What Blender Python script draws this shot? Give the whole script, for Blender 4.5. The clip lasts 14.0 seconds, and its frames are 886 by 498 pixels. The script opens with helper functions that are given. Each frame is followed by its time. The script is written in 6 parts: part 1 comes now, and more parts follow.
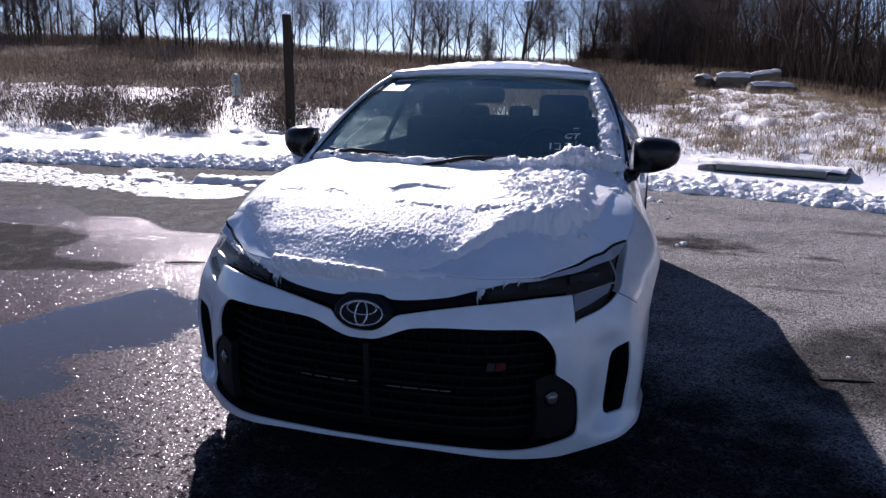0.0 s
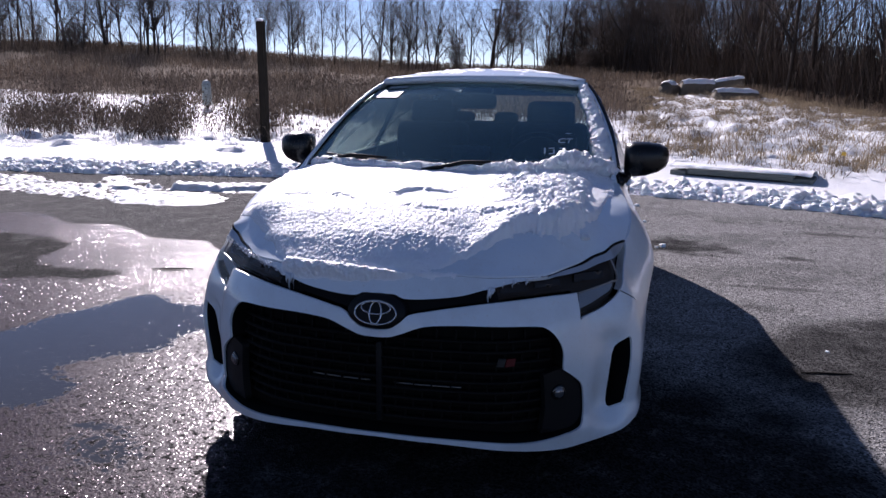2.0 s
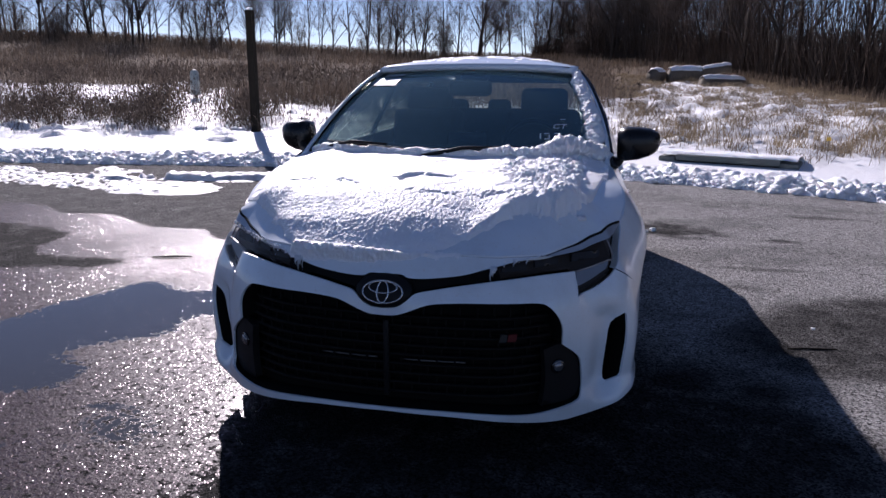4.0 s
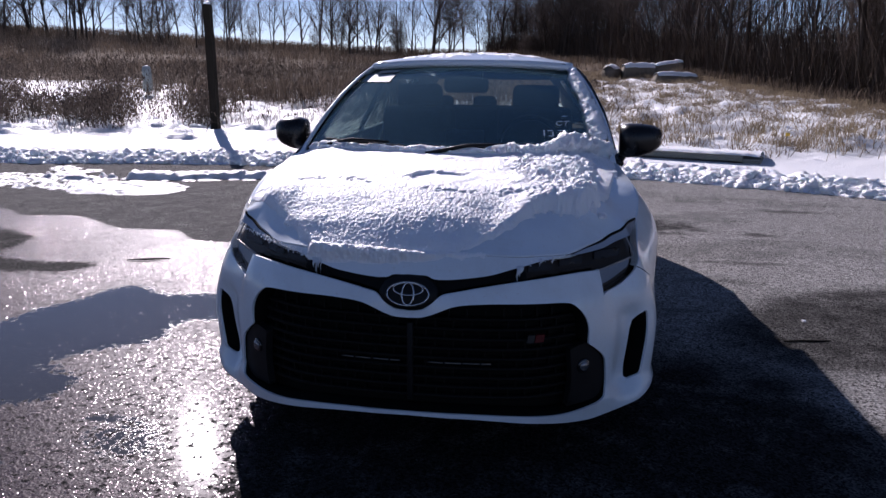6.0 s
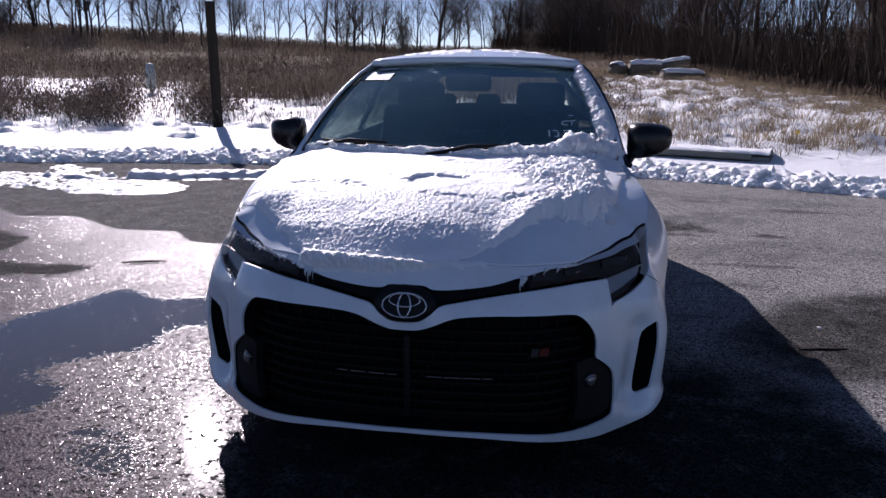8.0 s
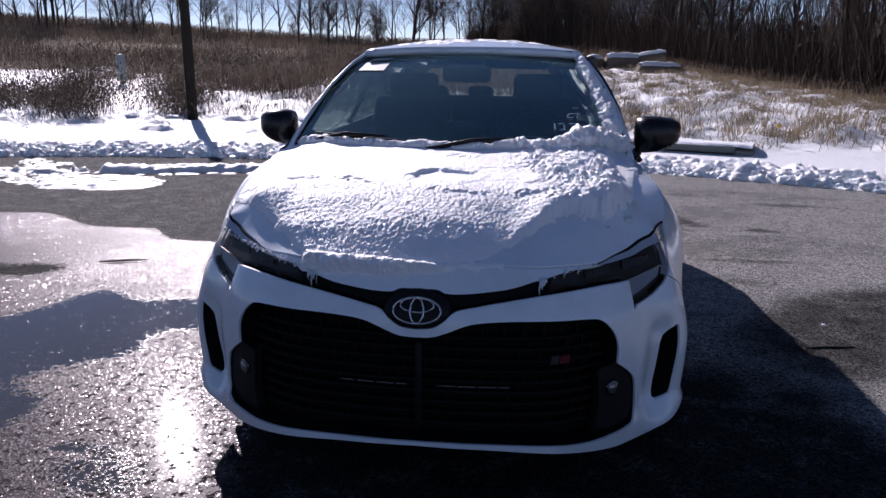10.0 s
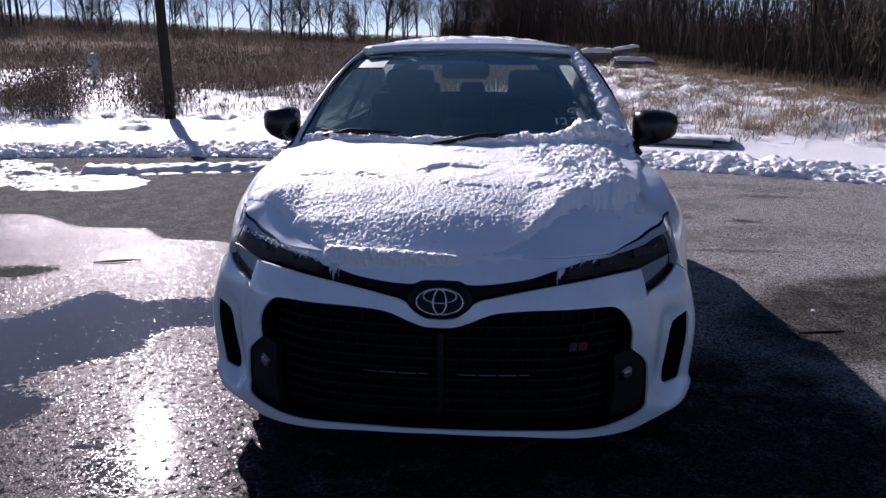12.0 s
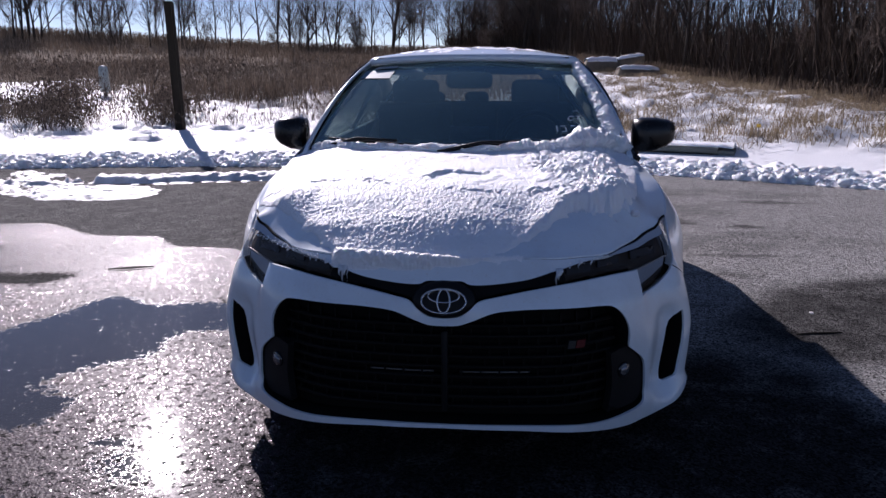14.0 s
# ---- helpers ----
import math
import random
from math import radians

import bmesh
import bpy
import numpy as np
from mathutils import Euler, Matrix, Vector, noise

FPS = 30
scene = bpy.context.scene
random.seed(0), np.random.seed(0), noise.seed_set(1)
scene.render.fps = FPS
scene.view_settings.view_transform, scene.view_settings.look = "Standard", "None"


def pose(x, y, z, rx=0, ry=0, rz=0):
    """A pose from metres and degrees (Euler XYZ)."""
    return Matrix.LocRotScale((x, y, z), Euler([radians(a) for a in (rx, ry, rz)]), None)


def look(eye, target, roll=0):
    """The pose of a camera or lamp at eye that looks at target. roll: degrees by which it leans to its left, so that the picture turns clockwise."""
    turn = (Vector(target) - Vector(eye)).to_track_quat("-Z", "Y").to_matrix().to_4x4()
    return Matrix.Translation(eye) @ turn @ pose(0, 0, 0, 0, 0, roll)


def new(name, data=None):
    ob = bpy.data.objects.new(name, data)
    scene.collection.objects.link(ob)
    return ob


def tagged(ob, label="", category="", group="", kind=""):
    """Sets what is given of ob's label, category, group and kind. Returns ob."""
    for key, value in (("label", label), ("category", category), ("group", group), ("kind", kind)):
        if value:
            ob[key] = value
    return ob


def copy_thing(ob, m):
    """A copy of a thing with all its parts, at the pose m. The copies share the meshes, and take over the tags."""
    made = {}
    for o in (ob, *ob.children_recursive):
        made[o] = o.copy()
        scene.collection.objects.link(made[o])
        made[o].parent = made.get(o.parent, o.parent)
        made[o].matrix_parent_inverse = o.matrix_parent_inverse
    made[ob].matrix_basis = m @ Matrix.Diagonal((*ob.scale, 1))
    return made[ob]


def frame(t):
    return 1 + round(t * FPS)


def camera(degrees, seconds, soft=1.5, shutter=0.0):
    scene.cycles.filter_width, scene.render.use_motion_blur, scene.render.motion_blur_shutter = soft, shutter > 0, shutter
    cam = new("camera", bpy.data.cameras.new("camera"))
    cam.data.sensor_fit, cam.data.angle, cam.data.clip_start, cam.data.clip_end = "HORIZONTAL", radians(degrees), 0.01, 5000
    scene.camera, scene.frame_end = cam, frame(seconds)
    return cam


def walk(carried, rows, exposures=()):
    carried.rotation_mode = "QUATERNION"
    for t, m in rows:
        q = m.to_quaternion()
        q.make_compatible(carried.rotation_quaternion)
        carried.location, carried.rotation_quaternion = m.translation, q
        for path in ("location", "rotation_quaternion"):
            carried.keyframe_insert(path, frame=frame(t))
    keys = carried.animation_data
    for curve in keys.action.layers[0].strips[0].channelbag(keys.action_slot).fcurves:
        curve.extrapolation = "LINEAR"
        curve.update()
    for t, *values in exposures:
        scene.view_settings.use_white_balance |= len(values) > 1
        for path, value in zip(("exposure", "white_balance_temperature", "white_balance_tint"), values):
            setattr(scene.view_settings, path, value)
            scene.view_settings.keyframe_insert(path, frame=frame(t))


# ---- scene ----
cam = camera(63.9, 14.0)
PATH = [
    (0, (1.117, 0.253, 1.435), (0.604, 2.127, 0.962), 0.7),
    (0.5, (1.022, 0.243, 1.426), (0.554, 2.13, 0.954), 0.7),
    (1, (0.972, 0.213, 1.42), (0.563, 2.107, 0.924), 1.1),
    (1.5, (0.975, 0.184, 1.427), (0.571, 2.084, 0.951), 0.8),
    (2, (1.002, 0.135, 1.435), (0.571, 2.034, 0.98), 0.7),
    (2.5, (1.026, 0.068, 1.431), (0.582, 1.964, 0.976), 0.3),
    (3, (1.039, 0.011, 1.433), (0.601, 1.906, 0.966), 0.3),
    (5.5, (0.766, 0.026, 1.429), (0.463, 1.941, 0.936), 0.4),
    (6, (0.715, 0.027, 1.429), (0.444, 1.946, 0.936), 0.5),
    (6.5, (0.705, 0.046, 1.428), (0.449, 1.966, 0.931), 0.8),
    (7, (0.694, 0.088, 1.43), (0.423, 2.005, 0.927), 0.6),
    (7.5, (0.697, 0.134, 1.43), (0.418, 2.048, 0.923), 0.5),
    (8, (0.717, 0.174, 1.431), (0.431, 2.09, 0.93), 0.4),
    (10.5, (0.51, 0.316, 1.415), (0.331, 2.237, 0.889), 0.7),
    (11, (0.453, 0.301, 1.416), (0.314, 2.224, 0.885), 0.7),
    (11.5, (0.431, 0.277, 1.414), (0.319, 2.203, 0.886), 0.6),
    (12, (0.434, 0.237, 1.417), (0.289, 2.161, 0.89), 0.2),
    (12.5, (0.464, 0.18, 1.426), (0.332, 2.108, 0.914), 0.2),
    (13, (0.482, 0.128, 1.429), (0.317, 2.06, 0.939), -0.1),
    (13.5, (0.494, 0.115, 1.423), (0.301, 2.046, 0.936), -0.3),
    (14, (0.455, 0.128, 1.422), (0.289, 2.056, 0.92), -0.2),
]
walk(cam, [(t, look(eye, target, roll)) for t, eye, target, roll in PATH], [(0, 0.66, 5650, 26), (3.2, 0.58, 5650, 26), (5.5, 0.47, 5650, 27), (14, 0.45, 5650, 27)])

# ---- world, sun, exposure ----
SUN_AZ, SUN_EL = 28.9, 28.3          # the sun stands ahead and to the left, low in winter
sun_way = Vector((-math.sin(radians(SUN_AZ)) * math.cos(radians(SUN_EL)), math.cos(radians(SUN_AZ)) * math.cos(radians(SUN_EL)), math.sin(radians(SUN_EL))))
world = bpy.data.worlds.new("world")
scene.world = world
world.use_nodes = True
wn = world.node_tree
sky = wn.nodes.new("ShaderNodeTexSky")
sky.sky_type, sky.sun_disc = "NISHITA", False
sky.sun_elevation, sky.sun_rotation = radians(SUN_EL), radians(-SUN_AZ)
sky.air_density, sky.dust_density, sky.ozone_density = 0.6, 0.05, 0.35
wn.links.new(sky.outputs["Color"], wn.nodes["Background"].inputs["Color"])
wn.nodes["Background"].inputs["Strength"].default_value = 0.055
sun = new("sun", bpy.data.lights.new("sun", "SUN"))
sun.data.energy, sun.data.angle, sun.data.color = 5.0, radians(0.53), (1.0, 0.90, 0.76)
sun.matrix_world = look((0, 0, 30), Vector((0, 0, 30)) - sun_way)


# ---- helpers of shape ----
def herm(xs, ys, x):
    """A smooth curve through the knots, without overshoot."""
    xs, ys, x = np.asarray(xs, float), np.asarray(ys, float), np.asarray(x, float)
    d = np.diff(ys) / np.diff(xs)
    m = np.zeros_like(ys)
    m[0], m[-1] = d[0], d[-1]
    a, b = d[:-1], d[1:]
    m[1:-1] = np.where(a * b > 0, 2 * a * b / np.where(a + b == 0, 1, a + b), 0)
    i = np.clip(np.searchsorted(xs, x) - 1, 0, len(xs) - 2)
    h = xs[i + 1] - xs[i]
    u = (np.clip(x, xs[0], xs[-1]) - xs[i]) / h
    return (2 * u**3 - 3 * u**2 + 1) * ys[i] + (u**3 - 2 * u**2 + u) * h * m[i] + (3 * u**2 - 2 * u**3) * ys[i + 1] + (u**3 - u**2) * h * m[i + 1]


def cr(pts, n):
    """n points on a smooth line through pts."""
    p = np.asarray(pts, float)
    t = np.r_[0, np.cumsum(np.linalg.norm(np.diff(p, axis=0), axis=1) ** 0.5)]
    m = np.gradient(p, t, axis=0) if len(p) > 2 else np.repeat((p[1:] - p[:1]) / t[1], 2, 0)
    q = np.linspace(0, t[-1], n)
    i = np.clip(np.searchsorted(t, q) - 1, 0, len(t) - 2)
    h = (t[i + 1] - t[i])[:, None]
    u = (q - t[i])[:, None] / h
    return (2 * u**3 - 3 * u**2 + 1) * p[i] + (u**3 - 2 * u**2 + u) * h * m[i] + (3 * u**2 - 2 * u**3) * p[i + 1] + (u**3 - u**2) * h * m[i + 1]


def line(pts, step):
    """Straight pieces through pts, cut at about step."""
    out = []
    for a, b in zip(pts[:-1], pts[1:]):
        a, b = np.asarray(a, float), np.asarray(b, float)
        k = max(1, int(round(np.linalg.norm(b - a) / step)))
        out += [a + (b - a) * j / k for j in range(k)]
    return np.array(out + [np.asarray(pts[-1], float)])


def smooth(a, b, x):
    u = np.clip((np.asarray(x, float) - a) / (b - a), 0, 1)
    return u * u * (3 - 2 * u)


def mesh_of(name, verts, faces, material, even=True):
    me = bpy.data.meshes.new(name)
    me.from_pydata([tuple(v) for v in np.asarray(verts).tolist()], [], [tuple(f) for f in faces])
    me.materials.append(material)
    if even:
        me.shade_smooth()
    me.validate()
    return me


def thing(name, x=0, y=0, z=0, label="", category="", group="", kind="", turn=0):
    ob = new(name)
    ob.empty_display_size = 0.2
    ob.matrix_basis = pose(x, y, z, 0, 0, turn)
    return tagged(ob, label, category, group, kind)


def child(name, me, parent, label=""):
    ob = new(name, me)
    ob.parent = parent
    return tagged(ob, label)


def part(name, bm, material, parent, label="", even=True):
    me = bpy.data.meshes.new(name)
    bm.to_mesh(me)
    bm.free()
    me.materials.append(material)
    if even:
        me.shade_smooth()
    return child(name, me, parent, label)


def grid_mesh(name, g, material, close=False, thick=0.0, caps=False):
    """A mesh from rows of points; thick gives it a second skin behind."""
    g = np.asarray(g, float)
    nu, nv = g.shape[:2]
    idx = np.arange(nu * nv).reshape(nu, nv)
    f = []
    for i in range(nu - 1):
        for j in range(nv if close else nv - 1):
            k = (j + 1) % nv
            f.append((idx[i, j], idx[i + 1, j], idx[i + 1, k], idx[i, k]))
    v = g.reshape(-1, 3)
    if caps:
        f.append(tuple(idx[0, :].tolist()))
        f.append(tuple(idx[-1, ::-1].tolist()))
    me = mesh_of(name, v, f, material)
    bm = bmesh.new()
    bm.from_mesh(me)
    bmesh.ops.recalc_face_normals(bm, faces=bm.faces)
    if thick:
        bmesh.ops.solidify(bm, geom=list(bm.faces), thickness=thick)
    bm.to_mesh(me)
    bm.free()
    me.shade_smooth()
    return me


def loft(rows, nu, nv):
    """A smooth skin through rows of points: nu steps across the rows, nv along each."""
    along = [cr(r, nv) for r in rows]
    return np.stack([cr([a[j] for a in along], nu) for j in range(nv)], 1)


def tube(bm, pts, radii, seg=6, cap=True):
    pts = [Vector(p) for p in pts]
    if not hasattr(radii, "__len__"):
        radii = [radii] * len(pts)
    rings = []
    for i, p in enumerate(pts):
        t = (pts[min(i + 1, len(pts) - 1)] - pts[max(i - 1, 0)]).normalized()
        a = t.cross(Vector((0, 0, 1)) if abs(t.z) < 0.9 else Vector((1, 0, 0))).normalized()
        b = t.cross(a)
        rings.append([bm.verts.new(p + radii[i] * (math.cos(k * math.tau / seg) * a + math.sin(k * math.tau / seg) * b)) for k in range(seg)])
    for r, q in zip(rings[:-1], rings[1:]):
        for k in range(seg):
            bm.faces.new((r[k], r[(k + 1) % seg], q[(k + 1) % seg], q[k]))
    if cap:
        bm.faces.new(rings[0][::-1])
        bm.faces.new(rings[-1])
    return bm


def rbox(bm, c, size, bevel=0.01, m=None, seg=2):
    """A box with rounded edges."""
    r = bmesh.ops.create_cube(bm, size=1)
    vs = r["verts"]
    for v in vs:
        v.co = Vector((v.co.x * size[0], v.co.y * size[1], v.co.z * size[2]))
    es = list({e for v in vs for e in v.link_edges})
    if bevel:
        out = bmesh.ops.bevel(bm, geom=es, offset=bevel, segments=seg, profile=0.5, affect="EDGES")
        vs = list({v for f in out["faces"] for v in f.verts} | {v for v in vs if v.is_valid})
    for v in vs:
        v.co = (m.to_3x3() @ v.co if m else v.co) + Vector(c)
    return bm


def inside(poly, q):
    """Which of the points q lie in the closed line poly."""
    x, y = q[:, 0][:, None], q[:, 1][:, None]
    a, b = poly, np.roll(poly, -1, 0)
    hit = ((a[:, 1] > y) != (b[:, 1] > y)) & (x < (b[:, 0] - a[:, 0]) * (y - a[:, 1]) / np.where(b[:, 1] == a[:, 1], 1e-9, b[:, 1] - a[:, 1]) + a[:, 0])
    return hit.sum(1) % 2 == 1


def panel_mesh(name, outer, holes, skin, step, material, rim=0.025):
    """A sheet cut to an outline, with holes, laid on a curved skin(u, v, off), with its edges turned in by rim."""
    from mathutils.geometry import delaunay_2d_cdt
    loops = [np.asarray(outer, float)] + [np.asarray(h, float) for h in holes]
    edge = np.concatenate(loops)
    lo, hi = loops[0].min(0), loops[0].max(0)
    gu, gv = np.meshgrid(np.arange(lo[0] + step / 2, hi[0], step), np.arange(lo[1] + step / 2, hi[1], step))
    q = np.stack([gu.ravel(), gv.ravel()], 1)
    ok = inside(loops[0], q)
    for h in loops[1:]:
        ok &= ~inside(h, q)
    q = q[ok]
    if len(q):
        far = np.array([np.min((edge[:, 0] - a) ** 2 + (edge[:, 1] - b) ** 2) for a, b in q]) > (0.45 * step) ** 2
        q = q[far]
    pts = np.concatenate([edge, q])
    es, at = [], 0
    for lp in loops:
        k = len(lp)
        es += [(at + j, at + (j + 1) % k) for j in range(k)]
        at += k
    vs, _, fs, _, _, _ = delaunay_2d_cdt([Vector(p) for p in pts.tolist()], es, [], 0, 1e-6)
    vs = np.array([tuple(v) for v in vs])
    cen = np.array([vs[list(f)].mean(0) for f in fs])
    keep = inside(loops[0], cen)
    for h in loops[1:]:
        keep &= ~inside(h, cen)
    fs = [list(f) for f, k in zip(fs, keep) if k]
    p0 = skin(vs[:, 0], vs[:, 1], 0.0)
    p1 = skin(vs[:, 0], vs[:, 1], 0.01)
    f0 = fs[len(fs) // 2]
    nrm = np.cross(p0[f0[1]] - p0[f0[0]], p0[f0[2]] - p0[f0[0]])
    if np.dot(nrm, p1[f0[0]] - p0[f0[0]]) < 0:
        fs = [f[::-1] for f in fs]
    count = {}
    for f in fs:
        for a, b in zip(f, f[1:] + f[:1]):
            count[(a, b)] = 1
    rimmed = [e for e in count if (e[1], e[0]) not in count]
    verts, faces = list(p0), list(fs)
    if rim:
        ids = sorted({v for e in rimmed for v in e})
        prev = {v: len(verts) + j for j, v in enumerate(ids)}
        verts += [p0[v] for v in ids]
        for off in (-0.005, -rim):
            ring = skin(vs[ids, 0], vs[ids, 1], off)
            cur = {v: len(verts) + j for j, v in enumerate(ids)}
            verts += list(ring)
            faces += [[prev[b], prev[a], cur[a], cur[b]] for a, b in rimmed]
            prev = cur
    return mesh_of(name, np.array(verts), faces, material)


def mirrored(pts):
    """A half outline from the middle line out, and its mirror image, as one closed line."""
    p = np.asarray(pts, float)
    m = p[::-1] * (-1, 1)
    out = np.concatenate([p, m])
    keep = np.linalg.norm(out - np.roll(out, 1, 0), axis=1) > 1e-5
    return out[keep]


def crust(name, x0, x1, y0, y1, step, base, thick, material):
    """Lying snow: a sheet over base(x, y), thick(x, y) deep, gone where that is below nothing."""
    gx, gy = np.meshgrid(np.arange(x0, x1 + step, step), np.arange(y0, y1 + step, step), indexing="ij")
    t = thick(gx, gy)
    g = np.stack([gx, gy, base(gx, gy) + np.maximum(t, -0.012)], -1)
    idx = np.arange(gx.size).reshape(gx.shape)
    ok = t > 0
    keep = ok[:-1, :-1] | ok[1:, :-1] | ok[1:, 1:] | ok[:-1, 1:]
    f = np.stack([idx[:-1, :-1], idx[1:, :-1], idx[1:, 1:], idx[:-1, 1:]], -1)[keep]
    used = np.unique(f)
    back = np.zeros(gx.size, int)
    back[used] = np.arange(len(used))
    return mesh_of(name, g.reshape(-1, 3)[used], back[f].tolist(), material)


def nz(x, y, scale, octaves=3, seed=0.0):
    """Fractal noise of about -1 to 1 on arrays."""
    x, y = np.broadcast_arrays(np.asarray(x, float), np.asarray(y, float))
    flat = [noise.fractal((a * scale, b * scale, seed), 0.9, 2.1, octaves) for a, b in zip(x.ravel().tolist(), y.ravel().tolist())]
    return np.array(flat).reshape(x.shape)


def lumps(x, y, scale, seed=0.0):
    """Rounded clods: high in the middle of each cell."""
    x, y = np.broadcast_arrays(np.asarray(x, float), np.asarray(y, float))
    flat = [noise.voronoi((a * scale, b * scale, seed))[0][0] for a, b in zip(x.ravel().tolist(), y.ravel().tolist())]
    return 1 - np.array(flat).reshape(x.shape)


# ---- materials ----
def material(name):
    m = bpy.data.materials.new(name)
    m.use_nodes = True
    return m, m.node_tree, m.node_tree.nodes["Principled BSDF"]


def node(nt, kind, **sockets):
    nd = nt.nodes.new(kind)
    for key, value in sockets.items():
        s = nd.inputs[key.replace("_", " ")]
        if hasattr(value, "links"):
            nt.links.new(value, s)
        else:
            s.default_value = value
    return nd


def sheet_value(nt, name):
    nd = nt.nodes.new("ShaderNodeAttribute")
    nd.attribute_name = name
    return nd.outputs["Fac"]


def tint(nt, fac, a, b):
    """A mix of two colours (or values) by fac."""
    nd = nt.nodes.new("ShaderNodeMix")
    nd.data_type = "RGBA"
    nt.links.new(fac, nd.inputs[0])
    for s, c in ((nd.inputs[6], a), (nd.inputs[7], b)):
        if hasattr(c, "links"):
            nt.links.new(c, s)
        else:
            s.default_value = (*c, 1)
    return nd.outputs[2]


def blend(nt, fac, a, b):
    nd = nt.nodes.new("ShaderNodeMix")
    for s, c in ((nd.inputs[0], fac), (nd.inputs[2], a), (nd.inputs[3], b)):
        if hasattr(c, "links"):
            nt.links.new(c, s)
        else:
            s.default_value = c
    return nd.outputs[0]


def ramp(nt, fac, lo, hi):
    nd = nt.nodes.new("ShaderNodeMapRange")
    nd.inputs[1].default_value, nd.inputs[2].default_value = lo, hi
    nt.links.new(fac, nd.inputs[0])
    return nd.outputs[0]


def coords(nt, which="Object"):
    return nt.nodes.new("ShaderNodeTexCoord").outputs[which]


def grain(nt, vec, scale, detail=3, rough=0.6):
    return node(nt, "ShaderNodeTexNoise", Vector=vec, Scale=scale, Detail=detail, Roughness=rough).outputs["Fac"]


def bump(nt, height, strength, distance, normal=None):
    nd = node(nt, "ShaderNodeBump", Height=height, Strength=strength, Distance=distance)
    if normal:
        nt.links.new(normal, nd.inputs["Normal"])
    return nd.outputs["Normal"]


def plain(name, color, rough=0.5, metal=0.0, coat=0.0, vary=0.15, scale=12, relief=0.0, spec=0.5):
    """A surface of one colour with a little unevenness of tone, gloss and relief."""
    m, nt, b = material(name)
    v = coords(nt)
    g = grain(nt, v, scale)
    dark = tuple(c * (1 - vary) for c in color)
    nt.links.new(tint(nt, g, dark, color), b.inputs["Base Color"])
    nt.links.new(blend(nt, g, max(rough - 0.06, 0.02), rough + 0.06), b.inputs["Roughness"])
    b.inputs["Metallic"].default_value = metal
    b.inputs["Coat Weight"].default_value = coat
    b.inputs["Coat Roughness"].default_value = 0.05
    b.inputs["Specular IOR Level"].default_value = spec
    if relief:
        nt.links.new(bump(nt, grain(nt, v, scale * 6), 0.5, relief), b.inputs["Normal"])
    return m


def white_paint():
    m, nt, b = material("white_car_paint")
    v = coords(nt)
    grime = ramp(nt, grain(nt, v, 3.5, 6, 0.7), 0.48, 0.75)
    specks = ramp(nt, grain(nt, v, 90, 4, 0.7), 0.60, 0.75)
    c = tint(nt, grime, (0.72, 0.785, 0.835), (0.63, 0.675, 0.705))
    c = tint(nt, specks, c, (0.62, 0.61, 0.59))
    nt.links.new(c, b.inputs["Base Color"])
    nt.links.new(blend(nt, grime, 0.28, 0.42), b.inputs["Roughness"])
    b.inputs["Coat Weight"].default_value, b.inputs["Coat Roughness"].default_value = 0.8, 0.06
    return m


def calc(nt, op, a, b=None, clamp=False):
    """One sum on values or sockets."""
    nd = nt.nodes.new("ShaderNodeMath")
    nd.operation, nd.use_clamp = op, clamp
    for s_, c in zip(nd.inputs, (a, b)):
        if c is None:
            continue
        if hasattr(c, "links"):
            nt.links.new(c, s_)
        else:
            s_.default_value = c
    return nd.outputs[0]


def facets(nt, vec, scale, share, tilt, size=0.5):
    """Small flat crystals, each turned its own way: where they lie, and the way that they face."""
    cell = node(nt, "ShaderNodeTexVoronoi", Vector=vec, Scale=scale)
    rgb = nt.nodes.new("ShaderNodeSeparateColor")
    nt.links.new(cell.outputs["Color"], rgb.inputs[0])
    lit = calc(nt, "LESS_THAN", rgb.outputs[0], share)
    lit = calc(nt, "MULTIPLY", lit, calc(nt, "LESS_THAN", cell.outputs["Distance"], size))
    axes = []
    for ch in (rgb.outputs[1], rgb.outputs[2]):
        u = calc(nt, "MULTIPLY", calc(nt, "SUBTRACT", ch, 0.5), 2.0)
        axes.append(calc(nt, "MULTIPLY", calc(nt, "MULTIPLY", u, calc(nt, "ABSOLUTE", u)), tilt))
    lean = nt.nodes.new("ShaderNodeCombineXYZ")
    nt.links.new(axes[0], lean.inputs[0])
    nt.links.new(axes[1], lean.inputs[1])
    add = nt.nodes.new("ShaderNodeVectorMath")
    nt.links.new(nt.nodes.new("ShaderNodeNewGeometry").outputs["Normal"], add.inputs[0])
    nt.links.new(lean.outputs[0], add.inputs[1])
    unit = nt.nodes.new("ShaderNodeVectorMath")
    unit.operation = "NORMALIZE"
    nt.links.new(add.outputs[0], unit.inputs[0])
    return lit, unit.outputs[0]


